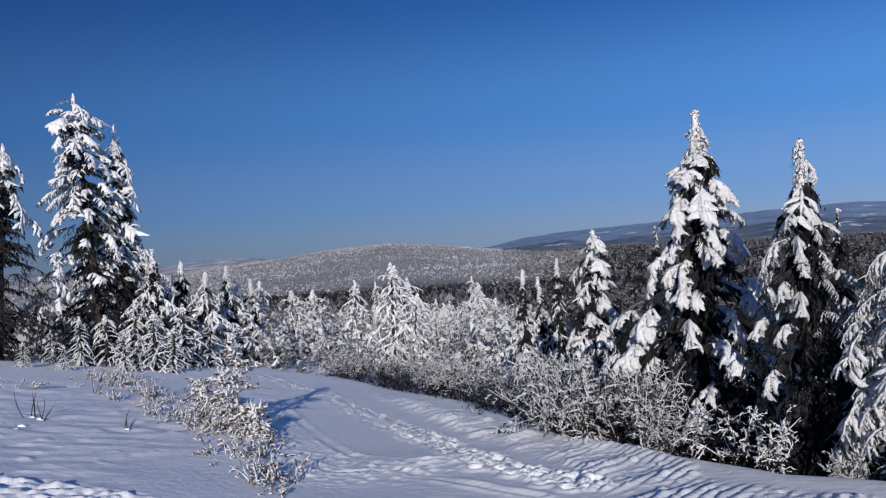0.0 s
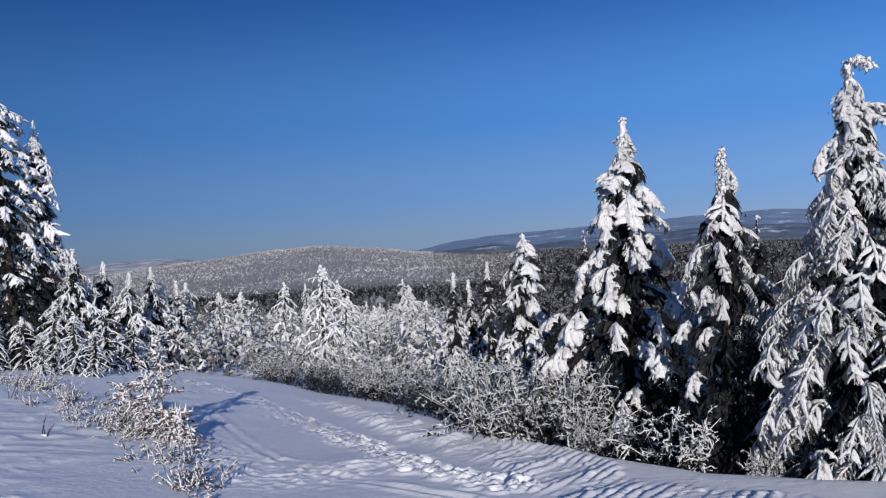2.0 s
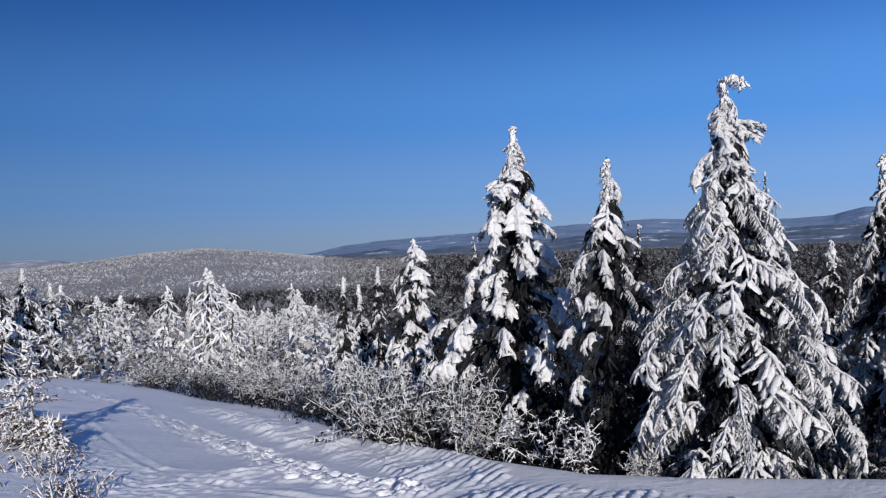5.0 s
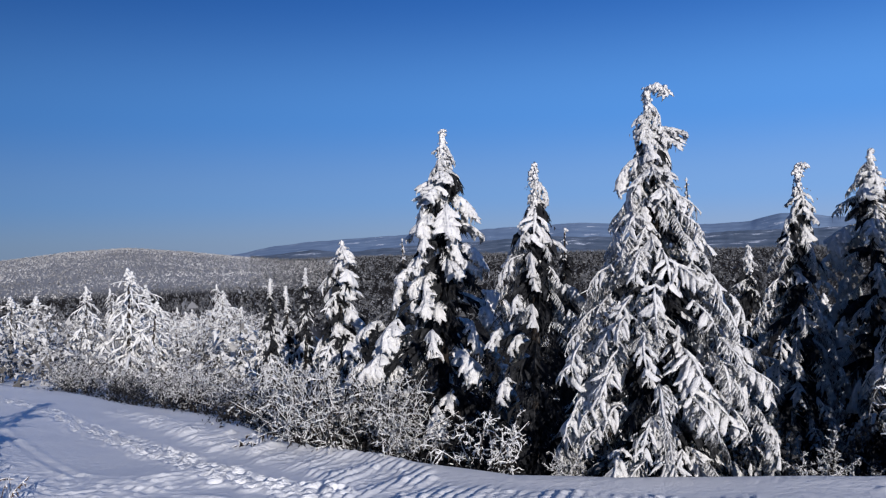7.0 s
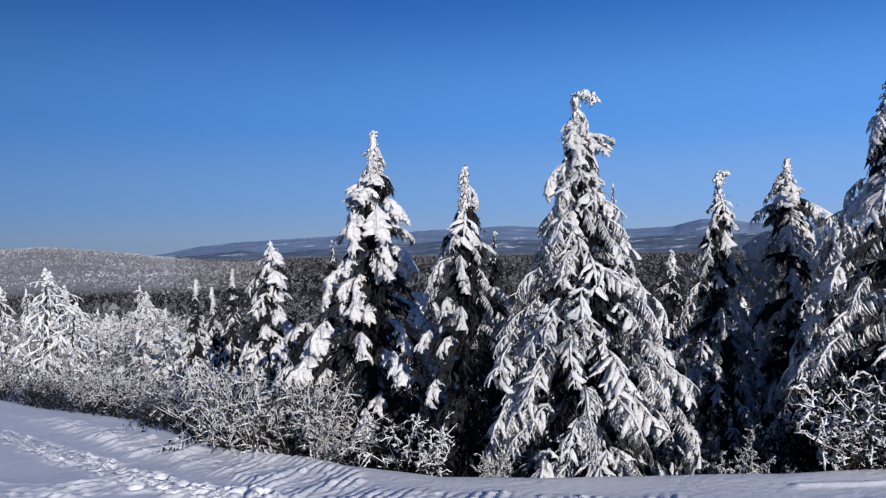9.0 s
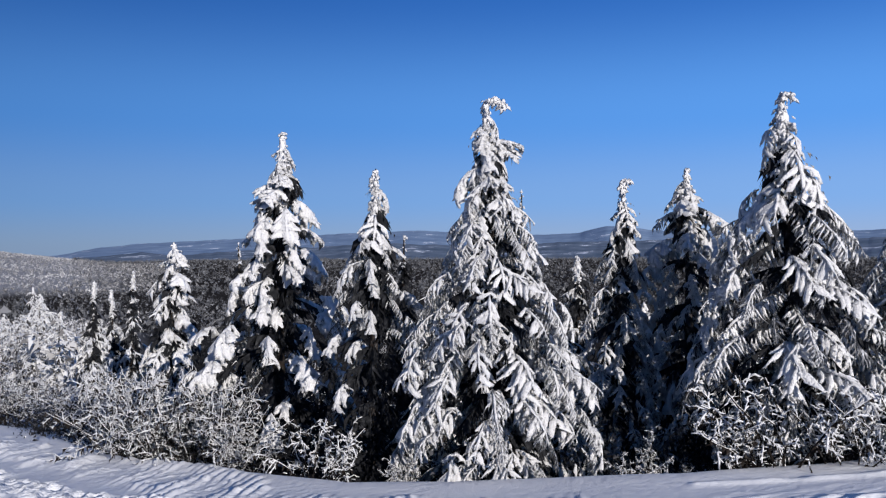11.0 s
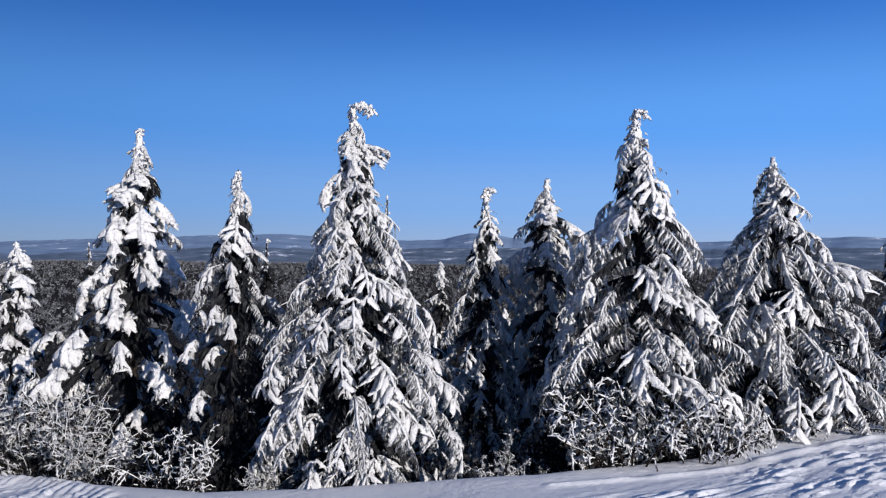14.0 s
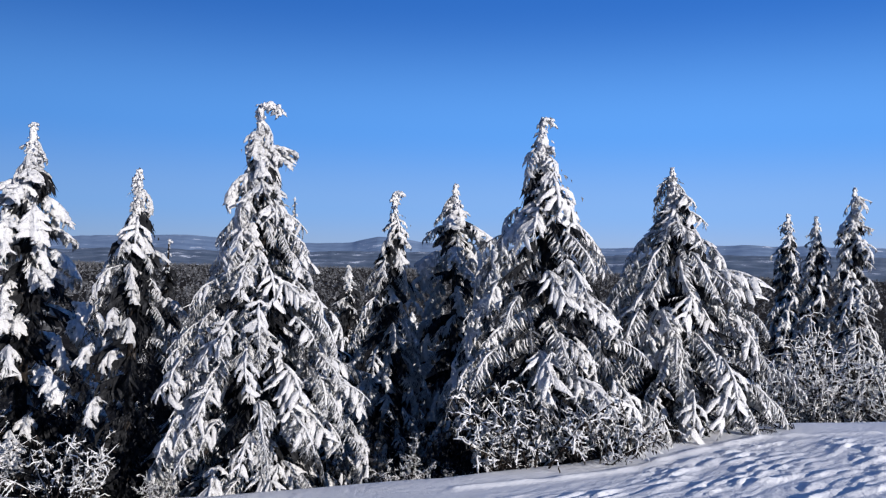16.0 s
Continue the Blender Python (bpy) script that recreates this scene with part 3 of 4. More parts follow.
                if fine == 2 and not comb:
                    white.plate(line, (0.22 if fat > 0.05 else 0.12) * length + 0.55 * r, r * 0.8, 0.9, rng, 5, 3)
                else:
                    ridge(line, r * (0.5 if fine == 2 else 1.0), 4)
                if fine:
                    fingers(line, r * 0.7, r * 2.2, int(round(length / width * (0, 1, 5)[fine])))
            green.fringe(line, fat * 0.8 + 0.045, rng, (5, 6, 8)[fine])
            if not fine and bare < 0.5:
                white.fringe(line, 0.12, rng, 3)
    for _ in range(hang):
        k = rng.integers(1, n - 1)
        d = np.array((rng.uniform(-0.2, 0.5), rng.uniform(-0.6, 0.6), -0.8))
        line = twig_line(axis[k], d, rng.uniform(0.12, 0.26), 0.6, 3, rng)
        green.fringe(line, 0.09, rng, (5, 8, 12)[fine])
        if fine and rng.random() < 0.4:
            white.tube(line, (0.010, 0.016, 0.006), 3, 1, 0.3)
    return green, white, axis[-1]


def bough_meshes(tag, **kw):
    g, w, tip = bough_shape(**kw)
    plain = mesh_of("bough_" + tag, g.v, g.f, NEEDLES)
    rimed = plain.copy()
    rimed.materials[0] = FROSTED
    return (plain, rimed), mesh_of("bough_snow_" + tag, w.v, w.f, SNOW), tip


# feathery, padded and hanging boughs, and simpler ones for trees further off
FEATHERY = [bough_meshes("feathery", seed=s, pairs=5, droop=d, fat=0.044, width=0.44, hang=6, curl=1.5, bare=0.1) for s, d in ((1, 0.8), (2, 1.1), (3, 1.5), (10, 1.8))]
PADDED = [bough_meshes("padded", seed=s, pairs=6, droop=d, fat=0.062, width=0.36, hang=8, curl=1.5, bare=0.03) for s, d in ((4, 0.8), (5, 1.1), (6, 1.5))]
DRAPED = [bough_meshes("draped", seed=s, pairs=3, droop=d, fat=0.042, width=0.30, hang=6, curl=2.6, bare=0.1, spread=(30, 60), comb=30) for s, d in ((7, 0.8), (8, 1.2), (9, 1.6))]
SWEEPING = [bough_meshes("sweeping", seed=s, pairs=2, droop=d, fat=0.028, width=0.17, hang=6, curl=2.6, bare=0.1, spread=(30, 60), comb=84) for s, d in ((20, 0.6), (21, 0.8), (22, 1.0))]
STUB = [bough_meshes("stub", seed=s, pairs=4, droop=d, fat=0.080, width=0.42, hang=3, curl=2.0, bare=0.03) for s, d in ((14, 0.7), (15, 1.2), (16, 1.6))]
PLAIN = [bough_meshes("plain", seed=s, pairs=5, droop=d, fat=0.055, width=0.40, hang=6, curl=1.8, fine=1) for s, d in ((11, 0.6), (12, 1.0), (13, 1.3))]
RIMED = [bough_meshes("rimed", seed=s, pairs=4, droop=d, fat=0.075, width=0.42, hang=3, curl=1.9, bare=0.05, fine=1) for s, d in ((17, 0.6), (18, 1.1), (19, 1.4))]


def trunk_line(h, lean, bend, n=12):
    z = np.linspace(-0.3, h, n)
    t = np.clip(z / h, 0, 1)
    return np.stack([lean[0] * z + bend[0] * np.sin(t * 3.1) * 0.1, lean[1] * z + bend[1] * np.sin(t * 3.1) * 0.1, z], 1)


def spruce(az, r, top_el, profile, kinds, count, seed, label, lean_az=0.0, bare=0.04, down=18.0, top=None, longest=0.75, sparse=0.0, extra=(), bald=(0.2, 0.5, 0.0), rime=(0.3, 0.35)):
    """One snow-laden spruce: trunk, boughs with their snow, and a snowy leader.
    profile: (fraction of the height, radius in metres) from the ground up; lean_az: degrees from the foot to the top."""
    rng = np.random.default_rng(seed)
    x, y, z = at(az, r)
    h = EYE + r * math.tan(radians(top_el)) - z
    tree = new("spruce_tree")
    tree.location = (x, y, z)
    tagged(tree, label, "tree", "spruces along the track")
    side = r * math.tan(radians(lean_az))
    lean = (side * math.cos(radians(az)) / h, -side * math.sin(radians(az)) / h)
    line = trunk_line(h * 0.985, lean, rng.normal(0, 0.3, 2))
    wood = Soup()
    wood.tube(line, np.linspace(0.028 * h ** 0.9, 0.012, len(line)), 8, 1, 0, rng, 0.06)
    child("trunk", mesh_of("trunk", wood.v, wood.f, BARK), tree)
    pf, pr = [p[0] for p in profile], [p[1] for p in profile]
    # boughs are spread by how much crown there is at each height
    grid = np.linspace(bare, 0.955, 60)
    share = np.cumsum(np.interp(grid, pf, pr) + 0.3)
    share = (share - share[0]) / (share[-1] - share[0])
    turn = rng.uniform(0, 6)
    for k in range(count):
        f = float(np.interp((k + rng.uniform(0.2, 0.8)) / count, share, grid))
        turn += 2.39996 + rng.normal(0, 0.3)
        full = float(np.interp(f, pf, pr))
        reach = full * (rng.uniform(0.88, 1.22) if rng.random() < 0.72 else rng.uniform(0.45, 0.85))
        if rng.random() < sparse * (1 - f):
            continue
        c = np.array([np.interp(f * h, line[:, 2], line[:, j]) for j in (0, 1)])
        kind = kinds[int(rng.integers(len(kinds)))]
        green, white, tip = kind[int(rng.integers(len(kind)))]
        tilt = down * (1 - 0.3 * f) + rng.normal(0, 9)
        cos, sin = math.cos(radians(tilt)), math.sin(radians(tilt))
        out = max(0.4, tip[0] * cos + tip[2] * sin)
        length = min(reach / out, longest * rng.uniform(0.75, 1.2))
        if length < (0.5 if kind is PADDED else 0.36) and kind is not PLAIN and kind is not RIMED:
            green, white, tip = STUB[int(rng.integers(3))]
        start = max(0.0, reach - length * out)
        wide = length * rng.uniform(0.95, 1.25) * (1.0 + 0.35 * (f > 0.8))
        thick = length * (1.0 + 0.5 * max(0, 0.6 - length))
        place = (c[0] + start * math.cos(turn), c[1] + start * math.sin(turn), f * h + 0.3 * length - 0.35 * start)
        m = Matrix.Translation(place) @ Matrix.Rotation(turn + rng.normal(0, 0.2), 4, "Z") @ Matrix.Rotation(radians(tilt), 4, "Y") @ Matrix.Rotation(radians(rng.normal(0, 12)), 4, "X") @ Matrix.Diagonal((length, wide, thick, 1))
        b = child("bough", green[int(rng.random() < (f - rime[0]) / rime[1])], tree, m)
        # sheltered lower boughs carry little snow; bald also strips snow to darken shaded trees
        if rng.random() > max(bald[2], bald[1] * (1 - f / bald[0])):
            child("snow", white, b)
    # single boughs that stick out: height, degrees round from the side facing right along the track, reach, tilt
    for f, way, reach, tilt in extra:
        green, white, tip = (STUB if reach < 0.65 else kinds[0] if reach < 0.9 else SWEEPING)[int(rng.integers(3))]
        c = [np.interp(f * h, line[:, 2], line[:, j]) for j in (0, 1)]
        length = min(reach / max(0.4, tip[0] * math.cos(radians(tilt)) + tip[2] * math.sin(radians(tilt))), 1.25 * reach)
        m = Matrix.Translation((c[0], c[1], f * h)) @ Matrix.Rotation(radians(way - az), 4, "Z") @ Matrix.Rotation(radians(tilt), 4, "Y") @ Matrix.Diagonal((length, length, length, 1))
        child("snow", white, child("bough", green[1], tree, m))
    # dark needle sprays close to the stem, their colour holding the crown's inner shade
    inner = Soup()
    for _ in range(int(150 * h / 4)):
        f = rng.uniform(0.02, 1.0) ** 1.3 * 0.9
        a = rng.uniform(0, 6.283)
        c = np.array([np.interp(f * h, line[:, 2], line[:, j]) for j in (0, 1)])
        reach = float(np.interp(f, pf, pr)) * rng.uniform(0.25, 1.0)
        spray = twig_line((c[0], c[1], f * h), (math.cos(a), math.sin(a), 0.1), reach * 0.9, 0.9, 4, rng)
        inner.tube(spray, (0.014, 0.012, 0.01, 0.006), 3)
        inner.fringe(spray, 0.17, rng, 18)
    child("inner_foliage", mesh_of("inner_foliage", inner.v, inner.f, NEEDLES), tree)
    # leader: a slim stem packed with lumps of snow
    cap = Soup()
    tipz = np.linspace(0.80, 1.0, 9)
    pts = np.array([[np.interp(q * h, line[:, 2], line[:, j]) for j in (0, 1)] + [q * h] for q in tipz])
    if top:
        extra = pts[-1] + np.array([(math.cos(radians(az)) * u * 1.0, -math.sin(radians(az)) * u, v) for u, v in top])
        pts = np.concatenate([pts, extra])
    wmax = float(np.interp(0.85, pf, pr))
    rad = np.interp(np.linspace(0, 1, len(pts)), [0, 0.6, 1], [wmax * 0.2 + 0.01, wmax * 0.12 + 0.025, 0.03]) * rng.uniform(0.7, 1.3, len(pts))
    cap.tube(pts, rad * (0.85 if rime[0] < 1 else 0.3), 6, 1, 0, rng, 0.45)
    for _ in range(190 if rime[0] < 1 else 30):
        q = int(rng.integers(1, len(pts)))
        a = rng.uniform(0, 6.28)
        d = np.array((math.cos(a), math.sin(a), rng.uniform(-0.6, 0.4)))
        start = pts[q - 1] + (pts[q] - pts[q - 1]) * rng.random()
        size = rng.uniform(0.4, 1.0) * (0.02 + 0.16 * rad[q])
        cap.blob(start + d * rad[q] * rng.uniform(0.3, 1.7), size, rng, d * 0.6 + np.array((0, 0, -0.7)), rng.uniform(1.3, 2.4))
    child("snow_cap", mesh_of("snow_cap", cap.v, cap.f, SNOW), tree)
    return tree


CONE = [(0.0, 1.0), (0.25, 1.0), (0.5, 0.68), (0.75, 0.36), (0.9, 0.16), (1.0, 0.05)]


def scaled(profile, k):
    return [(f, w * k) for f, w in profile]


# beside the track, from the near slope to the far bend
spruce(16.4, 12.8, 7.69, scaled([(0, 1.0), (0.2, 1.15), (0.36, 1.3), (0.45, 1.25), (0.52, 1.08), (0.6, 0.88), (0.67, 0.62), (0.75, 0.5), (0.82, 0.4), (0.9, 0.26), (0.96, 0.12), (1, 0.04)], 1.05), [PADDED], 205, 101, "tall spruce bowed under thick snow pads, beside the track", 0.5, down=28, longest=0.58, bald=(0.48, 3.0, 0.05), rime=(0.42, 0.4))
spruce(22.7, 10.4, 5.22, [(0, 0.6), (0.24, 0.64), (0.43, 0.6), (0.61, 0.54), (0.71, 0.44), (0.8, 0.3), (0.89, 0.16), (1, 0.03)], [DRAPED, FEATHERY], 130, 102, "slim dark spruce with hanging snowy boughs", 0.3, longest=0.42, down=34, bald=(0.78, 1.8, 0.12), rime=(0.5, 0.4))
spruce(30.7, 9.8, 9.45, [(0, 1.08), (0.2, 1.07), (0.38, 1.04), (0.46, 0.92), (0.53, 0.79), (0.6, 0.66), (0.68, 0.5), (0.74, 0.4), (0.78, 0.35), (0.83, 0.22), (0.88, 0.17), (0.93, 0.18), (1, 0.06)], [FEATHERY, FEATHERY, FEATHERY, DRAPED], 320, 103, "broad snow-plastered spruce with a hooked tip", -0.25, longest=0.52, down=31, top=[(0.04, 0.05), (0.11, 0.065), (0.175, 0.03), (0.2, -0.05)], extra=((0.905, 0, 0.41, -8), (0.9, 12, 0.39, 4), (0.895, -10, 0.37, 14), (0.845, 178, 0.45, 10), (0.81, 190, 0.52, 30)), rime=(-0.1, 0.4), bald=(0.15, 0.8, 0.1))
spruce(32.8, 14.0, 3.9, [(0, 0.5), (0.6, 0.3), (0.85, 0.12), (0.93, 0.03), (1, 0.01)], [PLAIN], 26, 121, "dark spruce hidden behind others, its leader bare", bald=(2.0, 3.0, 0.9), rime=(3.0, 1.0))
spruce(36.5, 16.5, -0.61, [(0, 0.5), (0.4, 0.45), (0.7, 0.36), (0.88, 0.24), (1, 0.08)], [RIMED], 52, 104, "small slender snowy spruce behind larger ones", rime=(-0.2, 0.5))
spruce(39.3, 12.2, 4.2, [(0, 0.6), (0.3, 0.56), (0.44, 0.53), (0.66, 0.46), (0.77, 0.36), (0.88, 0.2), (1, 0.06)], [DRAPED, FEATHERY], 120, 105, "narrow spruce with a bent snowy tip", 0.2, longest=0.45, down=34, top=[(0.05, 0.03), (0.12, 0.02)], bald=(0.35, 1.0, 0.0), rime=(0.0, 0.4))
spruce(43.6, 12.6, 5.0, [(0, 0.75), (0.3, 0.68), (0.5, 0.62), (0.64, 0.57), (0.74, 0.48), (0.85, 0.4), (0.95, 0.2), (1, 0.06)], [PADDED, DRAPED], 120, 106, "shaded spruce with a blunt snowy crown", -0.1, longest=0.48, down=36, bald=(0.42, 1.4, 0.0), rime=(0.0, 0.4))
spruce(49.6, 10.8, 9.2, [(0, 1.2), (0.1, 1.35), (0.22, 1.42), (0.38, 1.28), (0.54, 0.98), (0.67, 0.74), (0.78, 0.47), (0.86, 0.33), (0.94, 0.12), (1, 0.05)], [DRAPED, FEATHERY, FEATHERY], 185, 107, "tall spruce with long drooping snowy boughs and hooked tip", -0.4, down=31, top=[(0.05, 0.04), (0.11, 0.03), (0.15, -0.04)], sparse=0.1, longest=0.66, extra=((0.77, 0, 0.8, 6), (0.72, 10, 0.75, 14), (0.79, 180, 0.5, 16), (0.76, 195, 0.62, 24), (0.68, 185, 0.85, 26), (0.66, 210, 0.8, 20), (0.52, 215, 1.0, 26), (0.46, 200, 1.1, 30), (0.38, 188, 1.3, 34), (0.36, 235, 1.2, 30), (0.42, 265, 1.15, 32), (0.5, 300, 1.0, 30), (0.36, 335, 1.2, 34)), bald=(0.56, 1.3, 0.16), rime=(0.15, 0.4))
spruce(58.5, 12.2, 6.3, [(0, 1.35), (0.15, 1.45), (0.36, 1.34), (0.57, 1.0), (0.67, 0.8), (0.78, 0.54), (0.88, 0.3), (0.95, 0.16), (1, 0.05)], [DRAPED, FEATHERY], 190, 108, "spreading spruce with sweeping snow-laden branches", -0.8, down=28, longest=0.7, bald=(0.46, 1.2, 0.14), rime=(0.15, 0.4), extra=((0.5, 0, 1.15, 34), (0.42, -14, 1.35, 38), (0.34, 8, 1.4, 36), (0.46, 300, 1.2, 32), (0.38, 325, 1.3, 36), (0.48, 255, 1.1, 30), (0.36, 270, 1.3, 34), (0.44, 215, 1.1, 30)))
for a, e, s, w in ((64.8, 3.3, 109, 0.36), (66.4, 3.15, 110, 0.38), (68.5, 4.9, 111, 0.52)):
    spruce(a, 20.0, e, [(0, 1.3 * w), (0.4, w), (0.8, w * 0.8), (0.95, w * 0.5), (1, 0.08)], [RIMED], 104, s, "columnar spruce crusted with rime, rising above shrubs", down=42, bald=(0.1, 0.5, 0.0), rime=(-0.5, 0.5))
spruce(10.0, 15.8, 0.38, [(0, 0.62), (0.3, 0.55), (0.6, 0.5), (0.85, 0.36), (0.95, 0.2), (1, 0.08)], [PADDED, FEATHERY], 66, 112, "young spruce thickly coated with snow", rime=(0.0, 0.6))
# snow and rime left off these two, so bare needles imitate shade
spruce(14.0, 17.5, 0.45, scaled(CONE, 0.6), [PLAIN], 34, 113, "young spruce half hidden behind a taller one, stripped dark for shade", bald=(2.0, 3.0, 0.9), rime=(3.0, 1.0))
spruce(24.9, 14.0, 0.85, scaled(CONE, 0.7), [PLAIN], 34, 120, "dark spruce with a thin bare leader behind others", bald=(2.0, 3.0, 0.8), rime=(3.0, 1.0))
for a, r, e, s in ((7.5, 24.0, -1.36, 114), (6.2, 25.0, -2.5, 115), (5.2, 24.0, -2.0, 116)):
    spruce(a, r, e, scaled(CONE, 0.6), [RIMED], 60, s, "young snow-coated spruce standing in a thicket", rime=(-0.2, 0.5), bald=(0.1, 0.5, 0.0))
# on the bank
spruce(-22.1, 27.0, 10.5, [(0, 2.3), (0.2, 2.1), (0.4, 1.45), (0.55, 1.1), (0.65, 1.08), (0.75, 0.82), (0.85, 0.82), (0.93, 0.74), (0.98, 0.62), (1, 0.4)], [PADDED, FEATHERY], 190, 117, "tall spruce lumpy with snow, with dark bare lower limbs", -0.9, sparse=0.4, rime=(0.38, 0.25), extra=((0.68, 180, 1.25, 8), (0.66, 200, 1.1, 12)), bald=(0.58, 1.4, 0.1), longest=0.7)
spruce(-20.4, 27.8, 8.6, [(0, 2.2), (0.2, 1.75), (0.4, 1.1), (0.6, 0.74), (0.85, 0.42), (1, 0.09)], [FEATHERY], 84, 118, "spruce grown close against a taller one", -0.35, down=34, bald=(0.5, 1.2, 0.05), rime=(0.25, 0.4), longest=0.9)
spruce(-27.9, 26.0, 7.45, [(0, 2.2), (0.3, 1.9), (0.6, 1.1), (0.85, 0.52), (1, 0.12)], [FEATHERY], 80, 119, "frosted spruce at the edge of the bank", 0.9, down=24, sparse=0.3, longest=0.9, bald=(0.75, 1.5, 0.1), rime=(0.45, 0.4))


for a, r, e, w, s in ((-18.9, 26.5, 0.75, 1.15, 131), (-17.2, 28.5, -0.1, 1.1, 132), (-15.7, 27.5, -0.9, 1.0, 133), (-14.4, 30.0, -0.6, 1.1, 134), (-12.9, 32.0, -1.6, 1.0, 135)):
    spruce(a, r, e, scaled(CONE, w), [RIMED, PLAIN], 84, s, "bushy spruce thickly frosted, below the bank", down=26, longest=0.75, rime=(-0.1, 0.4), bald=(0.3, 0.8, 0.1))


# ---- smaller trees of the wood below ----
def young_tree(seed, h, w, count, fat=0.07, bare=0.1, label="young spruce caked with snow among frosted shrubs", needles=None):
    rng = np.random.default_rng(seed)
    tree = new("young_spruce")
    green, white, wood = Soup(), Soup(), Soup()
    lib = [bough_shape(seed=seed * 7 + s, pairs=3, droop=d, fat=fat, width=0.52, hang=2, bare=bare, fine=0) for s, d in ((0, 0.7), (1, 1.3))]
    wood.tube([(0, 0, -0.3), (0, 0, h * 0.5), (0, 0, h)], [0.07, 0.05, 0.015], 4)
    turn = 0.0
    for k in range(count):
        f = 0.08 + 0.88 * (k + 0.5) / count
        turn += 2.4 + rng.normal(0, 0.3)
        reach = w * float(np.interp(f, [0, 0.3, 0.6, 0.85, 1], [0.95, 1, 0.72, 0.46, 0.26])) * rng.uniform(0.55, 1.3)
        m = Matrix.Translation((0, 0, f * h)) @ Matrix.Rotation(turn, 4, "Z") @ Matrix.Rotation(radians(rng.normal(18, 10)), 4, "Y") @ Matrix.Diagonal((reach * 1.1, reach * 1.2, reach * 1.1, 1))
        g, s, _ = lib[int(rng.integers(2))]
        green.merge(g.v, g.f, m)
        white.merge(s.v, s.f, m)
    white.tube([(0, 0, h * 0.88), (0.02, 0, h * 0.94), (0, 0.02, h * 0.985)], [w * 0.05, w * 0.04, 0.02], 4, 1, 0, rng, 0.3)
    for _ in range(26):
        s = rng.random()
        white.blob(np.array((rng.normal(0, 1), rng.normal(0, 1), 0)) * 0.07 * w * (1.2 - s) + np.array((0, 0, h * (0.84 + 0.17 * s))), w * 0.05, rng)
    child("trunk", mesh_of("trunk", wood.v, wood.f, BARK), tree)
    child("crown", mesh_of("crown", green.v, green.f, needles or FROSTED), tree)
    child("snow", mesh_of("snow", white.v, white.f, YOUNG_SNOW), tree)
    tree["tall"] = h
    tagged(tree, label, "tree", "young trees below the track")
    return tree


def shrub(seed, h, spread, stems, kind, wood_mat, thick=0.009, name="shrub", twigs=5, nubs=5, core=0.06):
    """A leafless shrub: arching stems that fork twice, rime lying along the upper side of the twigs."""
    rng = np.random.default_rng(seed)
    ob = new(name)
    wood, rime = Soup(), Soup()

    def unit(v):
        return v / (np.linalg.norm(v) + 1e-9)

    for _ in range(stems):
        a = rng.uniform(0, 6.283)
        out = math.sqrt(rng.uniform(0.03, 1.0)) * spread
        d = np.array((math.cos(a) * out, math.sin(a) * out, h * rng.uniform(0.75, 1.05)))
        foot = (math.cos(a) * 0.22 * out, math.sin(a) * 0.22 * out, -0.12)
        line = twig_line(foot, d, np.linalg.norm(d) * rng.uniform(0.65, 1.0), kind, 7, rng, 0.14)
        wood.tube(line, np.linspace(0.011, 0.004, 7), 3)
        wood.fringe(line[1:], core, rng, 12)
        rime.tube(line, thick * rng.uniform(0.7, 1.2, 7) * (0.5, 0.5, 0.6, 0.9, 1, 0.9, 0.6), 3, 0.9, 0.7)
        for _ in range(twigs):
            f = rng.uniform(1.9, 5.95)
            k = int(f)
            p = line[k] + (line[k + 1] - line[k]) * (f - k)
            e = 0.8 * unit(line[k + 1] - line[k]) + rng.normal(0, 0.75, 3)
            l2 = twig_line(p, e, h * rng.uniform(0.08, 0.18), kind * 1.4, 4, rng, 0.25)
            wood.tube(l2[:2], (0.006, 0.004), 3)
            wood.fringe(l2, core * 0.8, rng, 3)
            high = f > 2.6
            if high:
                rime.tube(l2, thick * rng.uniform(0.6, 1.1, 4), 3, 0.9, 0.7)
            for _ in range(nubs):
                q = rng.uniform(0.4, 2.98)
                i = int(q)
                o = l2[i] + (l2[i + 1] - l2[i]) * (q - i)
                e3 = unit(unit(l2[i + 1] - l2[i]) * 0.9 + rng.normal(0, 0.75, 3))
                tip = o + e3 * h * rng.uniform(0.018, 0.045)
                if high or rng.random() < 0.35:
                    rime.nub(o, tip, thick * rng.uniform(0.55, 0.95))
                else:
                    wood.nub(o, tip, 0.004)
    child("branch", mesh_of("branch", wood.v, wood.f, wood_mat), ob)
    child("rime", mesh_of("rime", rime.v, rime.f, SHRUB_SNOW), ob)
    ob["tall"] = float(np.percentile(np.array(rime.v)[:, 2], 98))
    return ob


